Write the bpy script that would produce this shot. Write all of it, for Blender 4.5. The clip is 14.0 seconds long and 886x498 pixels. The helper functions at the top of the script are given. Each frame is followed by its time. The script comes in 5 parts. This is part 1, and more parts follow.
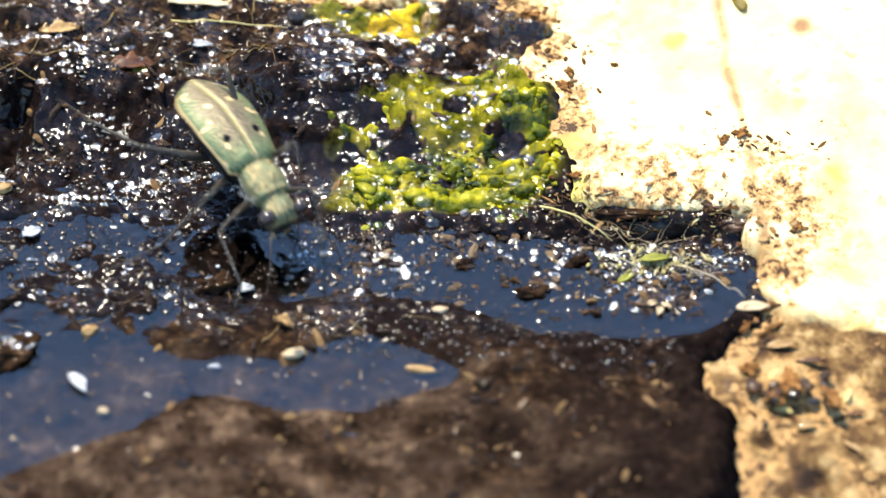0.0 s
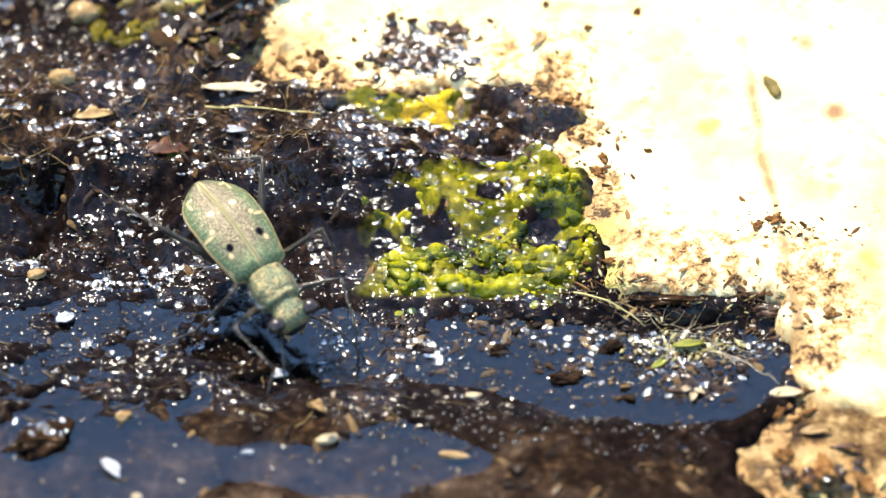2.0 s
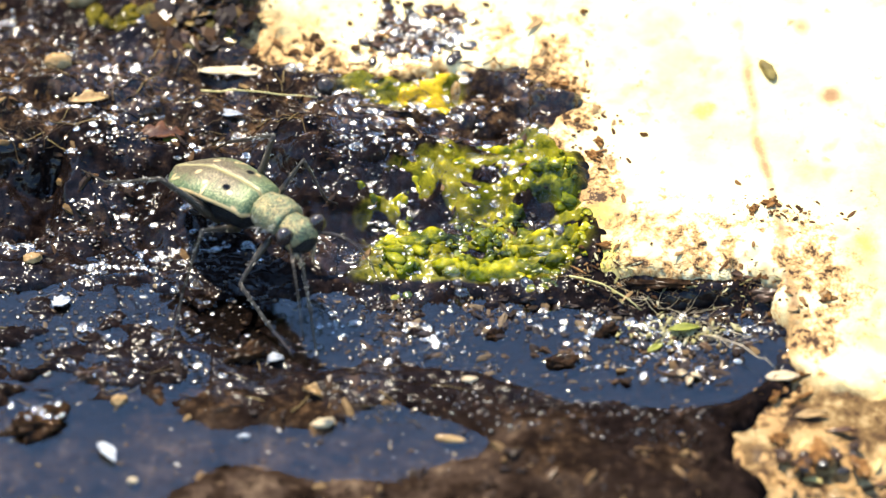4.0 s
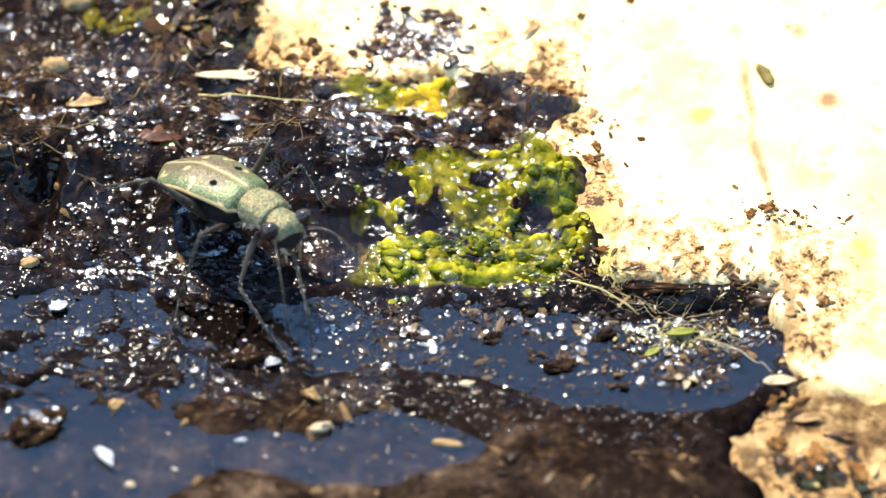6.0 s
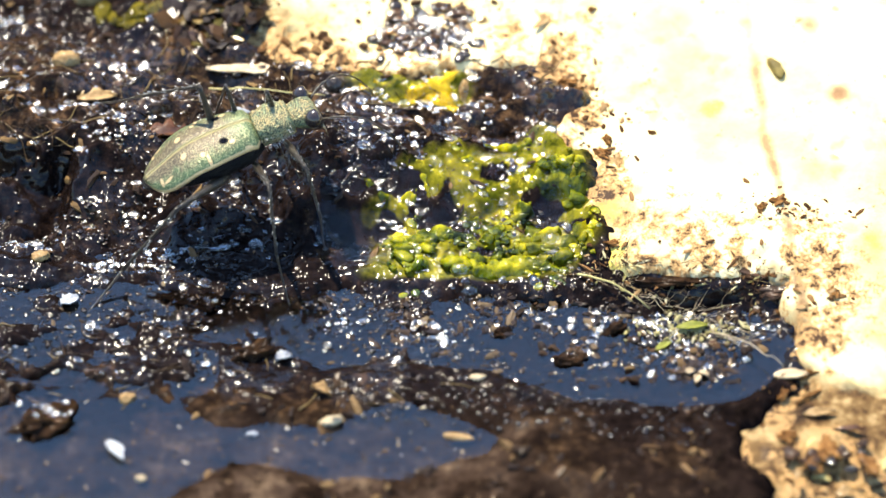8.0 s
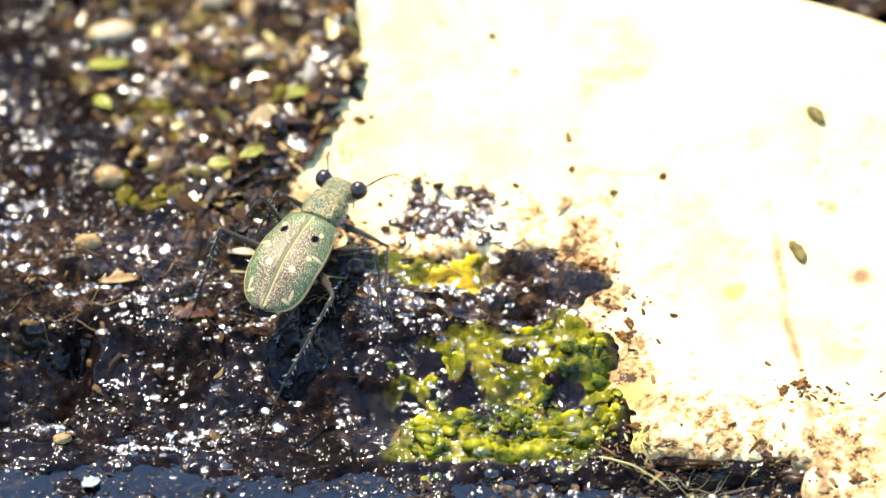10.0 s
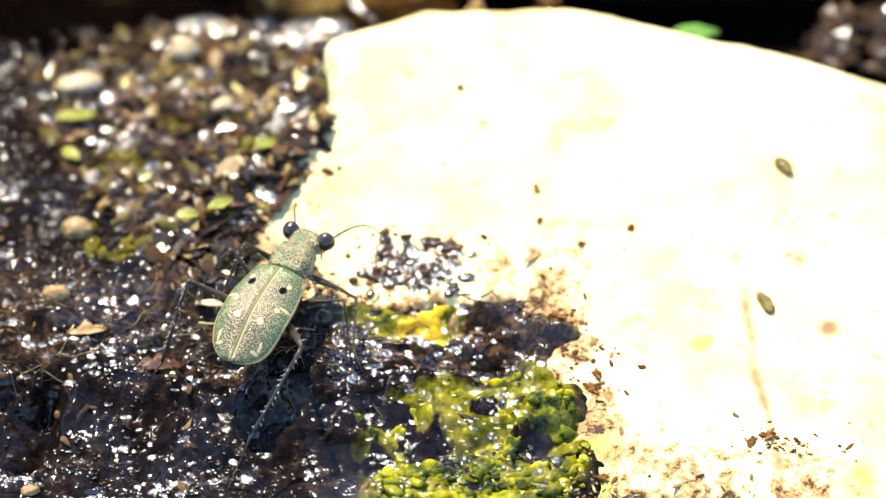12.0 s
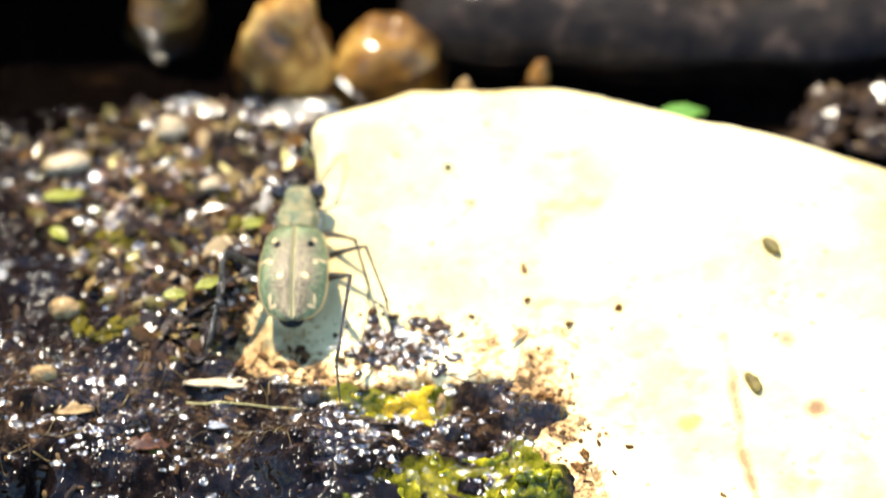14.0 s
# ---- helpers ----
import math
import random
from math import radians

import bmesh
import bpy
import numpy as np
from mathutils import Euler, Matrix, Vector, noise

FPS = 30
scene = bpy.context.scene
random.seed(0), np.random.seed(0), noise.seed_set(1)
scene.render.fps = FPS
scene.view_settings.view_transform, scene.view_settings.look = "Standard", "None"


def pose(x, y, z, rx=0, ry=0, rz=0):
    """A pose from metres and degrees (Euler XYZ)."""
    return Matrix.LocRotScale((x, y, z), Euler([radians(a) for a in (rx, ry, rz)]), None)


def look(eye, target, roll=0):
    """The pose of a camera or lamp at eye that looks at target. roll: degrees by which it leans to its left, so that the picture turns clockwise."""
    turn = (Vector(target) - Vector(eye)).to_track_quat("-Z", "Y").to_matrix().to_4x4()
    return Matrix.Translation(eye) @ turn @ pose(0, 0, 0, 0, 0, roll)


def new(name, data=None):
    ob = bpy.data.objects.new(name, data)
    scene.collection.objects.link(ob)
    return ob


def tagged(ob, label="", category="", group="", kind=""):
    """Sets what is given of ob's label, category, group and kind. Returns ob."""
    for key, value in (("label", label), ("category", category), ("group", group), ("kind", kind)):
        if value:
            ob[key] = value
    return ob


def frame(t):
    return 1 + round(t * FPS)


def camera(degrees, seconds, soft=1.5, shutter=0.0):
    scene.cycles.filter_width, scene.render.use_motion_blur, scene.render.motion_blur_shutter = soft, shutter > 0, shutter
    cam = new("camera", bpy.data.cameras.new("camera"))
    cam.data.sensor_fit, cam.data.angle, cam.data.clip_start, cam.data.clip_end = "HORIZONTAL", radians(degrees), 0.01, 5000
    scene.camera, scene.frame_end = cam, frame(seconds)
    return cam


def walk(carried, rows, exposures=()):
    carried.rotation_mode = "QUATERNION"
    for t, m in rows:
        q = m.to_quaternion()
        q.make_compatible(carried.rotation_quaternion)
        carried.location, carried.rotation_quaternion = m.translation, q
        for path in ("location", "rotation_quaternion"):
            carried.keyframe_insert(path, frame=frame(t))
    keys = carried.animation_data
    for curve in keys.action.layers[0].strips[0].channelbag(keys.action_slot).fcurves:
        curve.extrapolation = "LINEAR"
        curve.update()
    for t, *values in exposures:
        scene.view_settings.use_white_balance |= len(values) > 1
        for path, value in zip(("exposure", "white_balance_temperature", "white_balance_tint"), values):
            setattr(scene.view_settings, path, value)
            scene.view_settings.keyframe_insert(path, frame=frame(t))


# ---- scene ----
MM = 0.001          # the plan below is in millimetres
TILT = 42.0         # the lens looks down by this much
REACH = 598.6       # from the lens to the middle of the bank

# ---------------------------------------------------------------- camera
cam = camera(5.0, 14.0, soft=1.3, shutter=0.5)
cam.data.dof.use_dof = True
cam.data.dof.focus_distance = 0.6022
cam.data.dof.aperture_fstop = 29.0
EYE = Vector((0, -REACH * math.cos(radians(TILT)), REACH * math.sin(radians(TILT)))) * MM


def pan(left, up):
    """The lens turned on its stand, by angles in thousandths of a degree."""
    base = look(EYE, (0, 0, 0))
    return base @ Matrix.Rotation(radians(up / 1000), 4, "X") @ Matrix.Rotation(radians(left / 1000), 4, "Y")


PATH = [
    (0.0, -168, -356), (0.5, -96, -179), (1.0, -51, -18), (1.5, 0, 40), (2.0, 22, 129), (2.5, 29, 56), (3.0, -34, 61),
    (3.2, 11, 56), (4.2, -6, 34), (5.3, -26, 16), (5.5, 22, 38), (6.0, -16, 62), (6.5, 0, 0), (7.0, -4, -11), (7.5, 61, -27),
    (8.0, 45, 26), (8.5, 64, 324), (9.0, 201, 729), (9.2, 214, 788), (10.2, 150, 1120), (11.3, 53, 1324), (11.5, 30, 1363),
    (12.0, -13, 1350), (12.5, -29, 1292), (13.0, -51, 1458), (13.5, -70, 1506), (14.0, -83, 1801)]
walk(cam, [(t, pan(a, b)) for t, a, b in PATH], exposures=[(0.0, 1.98), (14.0, 1.98)])

# ---------------------------------------------------------------- light
SUN_HEIGHT, SUN_TURN = 60.0, -32.0
world = bpy.data.worlds.new("sky")
scene.world = world
world.use_nodes = True
sky = world.node_tree.nodes.new("ShaderNodeTexSky")
sky.sky_type, sky.sun_disc = "NISHITA", False
sky.air_density, sky.dust_density, sky.ozone_density = 1.3, 0.0, 5.0
sky.sun_elevation, sky.sun_rotation = radians(SUN_HEIGHT), radians(SUN_TURN)
world.node_tree.links.new(sky.outputs[0], world.node_tree.nodes["Background"].inputs[0])
world.node_tree.nodes["Background"].inputs[1].default_value = 0.10
sun_lamp = bpy.data.lights.new("sun", "SUN")
sun_lamp.energy, sun_lamp.angle, sun_lamp.color = 3.0, radians(0.55), (1.0, 0.89, 0.70)
sun = new("sun", sun_lamp)
sh, st = radians(SUN_HEIGHT), radians(SUN_TURN)
sun.matrix_world = look((math.sin(st) * math.cos(sh), math.cos(st) * math.cos(sh), math.sin(sh)), (0, 0, 0))


# ---------------------------------------------------------------- materials
def paint(name, rough=0.5, metal=0.0, coat=0.0, coat_rough=0.1, spec=0.5):
    mat = bpy.data.materials.new(name)
    mat.use_nodes = True
    b = mat.node_tree.nodes["Principled BSDF"]
    b.inputs["Roughness"].default_value, b.inputs["Metallic"].default_value = rough, metal
    b.inputs["Coat Weight"].default_value, b.inputs["Coat Roughness"].default_value = coat, coat_rough
    b.inputs["Specular IOR Level"].default_value = spec
    return mat, mat.node_tree, b


def place_of(nt):
    return nt.nodes.new("ShaderNodeTexCoord").outputs["Object"]


def noise_of(nt, scale, detail=4.0, rough=0.6, at=None):
    n = nt.nodes.new("ShaderNodeTexNoise")
    n.inputs["Scale"].default_value, n.inputs["Detail"].default_value, n.inputs["Roughness"].default_value = scale, detail, rough
    nt.links.new(at if at else place_of(nt), n.inputs["Vector"])
    return n.outputs["Fac"]


def ramp(nt, value, stops):
    r = nt.nodes.new("ShaderNodeValToRGB")
    while len(r.color_ramp.elements) < len(stops):
        r.color_ramp.elements.new(0.5)
    for el, (p, c) in zip(r.color_ramp.elements, stops):
        el.position, el.color = p, (*c, 1)
    nt.links.new(value, r.inputs[0])
    return r.outputs[0]


def mix(nt, fac, a, b, blend="MIX"):
    m = nt.nodes.new("ShaderNodeMix")
    m.data_type, m.blend_type = "RGBA", blend
    for value, socket in ((fac, m.inputs[0]), (a, m.inputs[6]), (b, m.inputs[7])):
        if isinstance(value, (int, float)):
            socket.default_value = value
        elif isinstance(value, tuple):
            socket.default_value = (*value, 1)
        else:
            nt.links.new(value, socket)
    return m.outputs[2]


def math_node(nt, op, a, b=0.0, c=0.0):
    n = nt.nodes.new("ShaderNodeMath")
    n.operation = op
    for value, socket in zip((a, b, c), n.inputs):
        if isinstance(value, (int, float)):
            socket.default_value = value
        else:
            nt.links.new(value, socket)
    return n.outputs[0]


def bump(nt, b, height, strength, distance, also_coat=False):
    n = nt.nodes.new("ShaderNodeBump")
    n.inputs["Strength"].default_value, n.inputs["Distance"].default_value = strength, distance
    nt.links.new(height, n.inputs["Height"])
    nt.links.new(n.outputs[0], b.inputs["Normal"])
    if also_coat:
        nt.links.new(n.outputs[0], b.inputs["Coat Normal"])


def film(nt, b, size, depth):
    """A thin uneven film of water over a surface: its own relief, finer than the mesh."""
    n = nt.nodes.new("ShaderNodeBump")
    n.inputs["Strength"].default_value, n.inputs["Distance"].default_value = 1.0, depth
    nt.links.new(noise_of(nt, size, 1.5, 0.5), n.inputs["Height"])
    nt.links.new(n.outputs[0], b.inputs["Coat Normal"])


def step(nt, value, low, high):
    n = nt.nodes.new("ShaderNodeMapRange")
    n.interpolation_type = "SMOOTHSTEP"
    nt.links.new(value, n.inputs[0])
    n.inputs[1].default_value, n.inputs[2].default_value = low, high
    return n.outputs[0]


def attribute(nt, name):
    n = nt.nodes.new("ShaderNodeAttribute")
    n.attribute_name = name
    return n.outputs["Fac"]


def wet_mud():
    mat, nt, b = paint("wet_mud", 0.7, coat=0.5, coat_rough=0.16, spec=0.0)
    b.inputs["Coat IOR"].default_value = 1.33
    fine = noise_of(nt, 1500, 6, 0.65)
    broad = noise_of(nt, 170, 4)
    c1 = ramp(nt, fine, [(0.32, (0.006, 0.0035, 0.0025)), (0.50, (0.018, 0.0105, 0.0062)), (0.75, (0.125, 0.068, 0.030))])
    c2 = ramp(nt, fine, [(0.3, (0.0014, 0.001, 0.001)), (0.6, (0.011, 0.007, 0.006)), (0.8, (0.05, 0.028, 0.018))])
    humus = math_node(nt, "ADD", broad, math_node(nt, "MULTIPLY", math_node(nt, "SUBTRACT", attribute(nt, "humus"), 0.5), 0.27))
    c = mix(nt, step(nt, humus, 0.42, 0.62), c2, c1)
    litter = step(nt, noise_of(nt, 900, 3, 0.7), 0.73, 0.79)
    c = mix(nt, litter, c, (0.22, 0.13, 0.055))
    cloud = noise_of(nt, 330, 7, 0.72)
    silt = ramp(nt, cloud, [(0.34, (0.004, 0.0025, 0.002)), (0.46, (0.020, 0.012, 0.008)), (0.56, (0.044, 0.028, 0.019)), (0.70, (0.13, 0.088, 0.054))])
    silt = mix(nt, step(nt, noise_of(nt, 1500, 5, 0.75), 0.60, 0.70), silt, (0.17, 0.11, 0.06))
    silt = mix(nt, step(nt, noise_of(nt, 1100, 6, 0.8), 0.54, 0.62), silt, (0.006, 0.004, 0.003))
    c = mix(nt, attribute(nt, "silt"), c, silt)
    stain = step(nt, math_node(nt, "ADD", attribute(nt, "green"), math_node(nt, "MULTIPLY", noise_of(nt, 500, 4), 0.5)), 0.62, 0.95)
    c = mix(nt, stain, c, ramp(nt, fine, [(0.3, (0.02, 0.03, 0.002)), (0.7, (0.24, 0.21, 0.012))]))
    nt.links.new(c, b.inputs["Base Color"])
    bump(nt, b, math_node(nt, "ADD", fine, math_node(nt, "MULTIPLY", noise_of(nt, 4200, 3), 0.35)), 0.55, 0.00022)
    patchy = math_node(nt, "ADD", 0.13, math_node(nt, "MULTIPLY", step(nt, noise_of(nt, 230, 4, 0.6), 0.46, 0.60), 0.75))
    nt.links.new(math_node(nt, "MULTIPLY", attribute(nt, "film"), patchy), b.inputs["Coat Weight"])
    film(nt, b, 1000, 0.0005)
    return mat


def pale_rock():
    mat, nt, b = paint("pale_rock", 0.8, coat=0.1, coat_rough=0.35, spec=0.15)
    broad, fine = noise_of(nt, 90, 5), noise_of(nt, 900, 6, 0.7)
    c = ramp(nt, broad, [(0.32, (0.54, 0.38, 0.15)), (0.48, (0.74, 0.60, 0.30)), (0.66, (0.84, 0.73, 0.42))])
    c = mix(nt, step(nt, noise_of(nt, 160, 4), 0.60, 0.74), c, (0.62, 0.47, 0.16))
    c = mix(nt, step(nt, fine, 0.60, 0.68), c, (0.40, 0.23, 0.11))
    tinge = step(nt, math_node(nt, "ADD", attribute(nt, "tinge"), math_node(nt, "MULTIPLY", noise_of(nt, 900, 6, 0.75), 1.1)), 1.0, 1.6)
    c = mix(nt, tinge, c, (0.55, 0.45, 0.08))
    near = attribute(nt, "dirt")
    c = mix(nt, step(nt, math_node(nt, "ADD", attribute(nt, "stain"), math_node(nt, "MULTIPLY", math_node(nt, "SUBTRACT", noise_of(nt, 330, 5, 0.65), 0.5), 1.5)), 0.25, 1.0), c, (0.27, 0.15, 0.07))
    damp = math_node(nt, "ADD", attribute(nt, "damp"), math_node(nt, "MULTIPLY", math_node(nt, "SUBTRACT", noise_of(nt, 260, 5, 0.6), 0.5), 1.6))
    c = mix(nt, step(nt, damp, 0.25, 0.75), c, ramp(nt, noise_of(nt, 420, 5, 0.65), [(0.36, (0.014, 0.006, 0.002)), (0.45, (0.065, 0.032, 0.010)), (0.53, (0.15, 0.085, 0.028)), (0.66, (0.42, 0.29, 0.13))]))
    b.inputs["Coat IOR"].default_value = 1.33
    nt.links.new(math_node(nt, "ADD", 0.02, math_node(nt, "MULTIPLY", attribute(nt, "damp"), 0.08)), b.inputs["Coat Weight"])
    spots = math_node(nt, "ADD", math_node(nt, "MULTIPLY", noise_of(nt, 1250, 7, 0.8), 0.95), math_node(nt, "MULTIPLY", math_node(nt, "MULTIPLY", near, step(nt, noise_of(nt, 240, 3, 0.6), 0.30, 0.60)), 0.335))
    c = mix(nt, step(nt, spots, 0.68, 0.77), c, (0.40, 0.235, 0.09))
    c = mix(nt, step(nt, spots, 0.79, 0.85), c, (0.045, 0.022, 0.010))
    nt.links.new(c, b.inputs["Base Color"])
    bump(nt, b, math_node(nt, "ADD", fine, math_node(nt, "MULTIPLY", broad, 2.0)), 0.5, 0.0004, False)
    return mat


def clear_water(name, tint=(0.93, 0.95, 0.97)):
    mat, nt, b = paint(name, 0.02)
    b.inputs["Base Color"].default_value = (*tint, 1)
    b.inputs["Transmission Weight"].default_value, b.inputs["IOR"].default_value = 1.0, 1.33
    return mat


def wet_algae(name="wet_algae", ripe=0.0):
    mat, nt, b = paint(name, 0.5, coat=0.9, coat_rough=0.07, spec=0.0)
    b.inputs["Coat IOR"].default_value = 1.36
    n = noise_of(nt, 420, 5, 0.7)
    c = ramp(nt, n, [(0.36, (0.006, 0.010, 0.001)), (0.45, (0.05, 0.062, 0.001)), (0.55, (0.23, 0.215, 0.003)), (0.70, (0.52, 0.43, 0.012))])
    c = mix(nt, step(nt, noise_of(nt, 140, 3, 0.6), 0.52, 0.66), c, ramp(nt, n, [(0.36, (0.004, 0.008, 0.001)), (0.60, (0.045, 0.075, 0.002))]))
    c = mix(nt, ripe, c, ramp(nt, n, [(0.26, (0.10, 0.07, 0.002)), (0.42, (0.30, 0.19, 0.004)), (0.64, (0.62, 0.40, 0.012))]))
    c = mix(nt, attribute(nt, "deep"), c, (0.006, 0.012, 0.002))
    nt.links.new(c, b.inputs["Base Color"])
    b.inputs["Subsurface Weight"].default_value, b.inputs["Subsurface Scale"].default_value = 0.3, 0.0004
    b.inputs["Subsurface Radius"].default_value = (0.9, 0.8, 0.1)
    bump(nt, b, noise_of(nt, 2200, 4), 0.5, 0.0002)
    film(nt, b, 1100, 0.00035)
    return mat


def mottled(name, stops, scale=700, rough=0.5, coat=0.0, bump_size=0.0002, spec=0.12):
    mat, nt, b = paint(name, rough, coat=coat, coat_rough=0.14, spec=spec)
    b.inputs["Coat IOR"].default_value = 1.36
    n = noise_of(nt, scale, 5, 0.65)
    c = ramp(nt, n, stops)
    info = nt.nodes.new("ShaderNodeObjectInfo").outputs["Random"]
    c = mix(nt, math_node(nt, "MULTIPLY", info, 0.4), c, stops[0][1])
    nt.links.new(c, b.inputs["Base Color"])
    bump(nt, b, n, 0.5, bump_size)
    return mat


def grains(name, stops, rough=0.35, coat=0.7):
    """Wet litter: each piece of the heap takes a colour of its own."""
    mat, nt, b = paint(name, rough, coat=coat, coat_rough=0.14, spec=0.05)
    b.inputs["Coat IOR"].default_value = 1.33
    island = nt.nodes.new("ShaderNodeNewGeometry").outputs["Random Per Island"]
    c = ramp(nt, island, stops)
    c = mix(nt, math_node(nt, "MULTIPLY", noise_of(nt, 1800, 4), 0.7), c, (0.03, 0.018, 0.010))
    nt.links.new(c, b.inputs["Base Color"])
    bump(nt, b, noise_of(nt, 2500, 4), 0.4, 0.0002)
    return mat


MUD, ROCK, ALGA = wet_mud(), pale_rock(), wet_algae()
POOL_WATER, BROWN_WATER = clear_water("pool_water", (0.22, 0.235, 0.25)), clear_water("brown_water", (0.035, 0.035, 0.035))
POOL_WATER.node_tree.nodes["Principled BSDF"].inputs["Roughness"].default_value = 0.09
POOL_WATER.node_tree.nodes["Principled BSDF"].inputs["IOR"].default_value = 1.56
DROP, BRIGHT_DROP, RIM_WATER = clear_water("water_drop"), clear_water("bright_drop"), clear_water("rim_water")
RIM_WATER.node_tree.nodes["Principled BSDF"].inputs["Roughness"].default_value = 0.07
for mat, rough in ((DROP, 0.22), (BRIGHT_DROP, 0.24)):
    drop_skin = mat.node_tree.nodes["Principled BSDF"].inputs
    drop_skin["Coat Weight"].default_value, drop_skin["Coat Roughness"].default_value, drop_skin["Coat IOR"].default_value = 1.0, rough, 1.55
WET_GRAIN = grains("wet_grain", [(0.0, (0.004, 0.003, 0.002)), (0.7, (0.014, 0.009, 0.006)), (1.0, (0.06, 0.035, 0.015))], 0.8, 1.0)
drop_skin = WET_GRAIN.node_tree.nodes["Principled BSDF"].inputs
drop_skin["Coat Roughness"].default_value, drop_skin["Coat IOR"].default_value = 0.20, 1.5
LITTER = grains("wet_litter", [(0.0, (0.004, 0.003, 0.002)), (0.40, (0.016, 0.008, 0.003)), (0.62, (0.044, 0.019, 0.006)), (0.78, (0.115, 0.056, 0.014)), (0.88, (0.11, 0.092, 0.012)), (0.97, (0.40, 0.27, 0.10)), (1.0, (0.5, 0.46, 0.40))])
FIBRE = grains("root_fibre", [(0.0, (0.02, 0.012, 0.006)), (0.6, (0.07, 0.038, 0.015)), (1.0, (0.30, 0.20, 0.07))])
TAN = mottled("tan_husk", [(0.3, (0.18, 0.10, 0.035)), (0.7, (0.48, 0.33, 0.15))], 1300, coat=0.3)
CREAM = mottled("cream_husk", [(0.3, (0.30, 0.22, 0.12)), (0.7, (0.62, 0.50, 0.33))], 1300, coat=0.3)
WHITE = mottled("white_flake", [(0.35, (0.16, 0.17, 0.19)), (0.65, (0.46, 0.48, 0.50))], 1500, coat=0.3)
LIME = mottled("lime_leaf", [(0.3, (0.10, 0.11, 0.015)), (0.7, (0.32, 0.31, 0.05))], 1100, coat=0.3)
LEAF = mottled("green_leaf", [(0.3, (0.05, 0.14, 0.02)), (0.7, (0.12, 0.26, 0.04))], coat=0.2)
STONE_BROWN = mottled("brown_stone", [(0.35, (0.03, 0.018, 0.010)), (0.48, (0.26, 0.12, 0.025)), (0.65, (0.60, 0.38, 0.10))], 330, 0.3, 0.8)
BLACK_STONE = mottled("black_stone", [(0.3, (0.008, 0.006, 0.005)), (0.7, (0.05, 0.036, 0.028))], 900, 0.4, 1.0, 0.0006)
CRUMB = grains("wet_crumb", [(0.0, (0.006, 0.004, 0.003)), (0.5, (0.022, 0.012, 0.006)), (0.8, (0.09, 0.045, 0.016)), (1.0, (0.24, 0.15, 0.06))], 0.6, 0.4)
SCUM = grains("pool_specks", [(0.0, (0.02, 0.012, 0.008)), (0.6, (0.07, 0.042, 0.022)), (0.88, (0.20, 0.14, 0.07)), (1.0, (0.45, 0.42, 0.36))], 0.5, 0.6)
MUD_CLOD = mottled("mud_clod", [(0.35, (0.006, 0.004, 0.003)), (0.7, (0.05, 0.026, 0.012))], 1300, 0.8, 0.12, 0.0005, 0.0)
RUST = mottled("rusty_crust", [(0.35, (0.06, 0.024, 0.008)), (0.7, (0.36, 0.18, 0.06))], 1500, 0.8, 0.1, 0.0005, 0.0)
RUST_CRUMB = grains("rusty_crumb", [(0.0, (0.03, 0.013, 0.005)), (0.4, (0.12, 0.055, 0.018)), (0.8, (0.30, 0.16, 0.06)), (1.0, (0.45, 0.30, 0.14))], 0.7, 0.1)
MAT_BITS = grains("sodden_bits", [(0.0, (0.006, 0.004, 0.003)), (0.6, (0.02, 0.011, 0.006)), (0.9, (0.07, 0.04, 0.018)), (1.0, (0.2, 0.14, 0.07))], 0.5, 0.8)
FLUFF = grains("plant_fluff", [(0.0, (0.20, 0.17, 0.05)), (0.6, (0.45, 0.40, 0.18)), (1.0, (0.65, 0.58, 0.36))], 0.6, 0.3)
WET_CLOD = mottled("wet_clod", [(0.35, (0.014, 0.008, 0.005)), (0.7, (0.13, 0.065, 0.028))], 1300, 0.6, 0.9, 0.0007, 0.0)
LITTER_MOSS = mottled("litter_moss", [(0.35, (0.02, 0.018, 0.003)), (0.7, (0.16, 0.125, 0.012))], 900, 0.6, 0.35, 0.0006, 0.0)
DARK_BARK = mottled("wet_bark", [(0.35, (0.012, 0.008, 0.006)), (0.7, (0.10, 0.05, 0.025))], 800, 0.6, 0.2)
RED_HUSK = mottled("red_husk", [(0.35, (0.03, 0.012, 0.006)), (0.7, (0.16, 0.065, 0.025))], 700, 0.4, 0.6)
OLIVE = mottled("olive_case", [(0.35, (0.07, 0.05, 0.012)), (0.7, (0.30, 0.23, 0.07))], 900, 0.5, 0.3)
BARK = mottled("dark_bark", [(0.38, (0.004, 0.003, 0.003)), (0.55, (0.014, 0.010, 0.008)), (0.72, (0.07, 0.048, 0.036))], 420, 0.7, 0.15, 0.0009, 0.1)
DRY_GRASS = mottled("straw", [(0.3, (0.35, 0.30, 0.10)), (0.7, (0.60, 0.52, 0.25))], 900, 0.5)


# ---------------------------------------------------------------- shapes
def hashed(i, j, seed):
    h = (i * 374761393 + j * 668265263 + seed * 2147483647 + 1013904223) & 0xFFFFFFFF
    h = ((h ^ (h >> 13)) * 1274126177) & 0xFFFFFFFF
    h = ((h ^ (h >> 16)) * 2246822519) & 0xFFFFFFFF
    return ((h ^ (h >> 15)) & 0xFFFFFF) / float(0xFFFFFF)


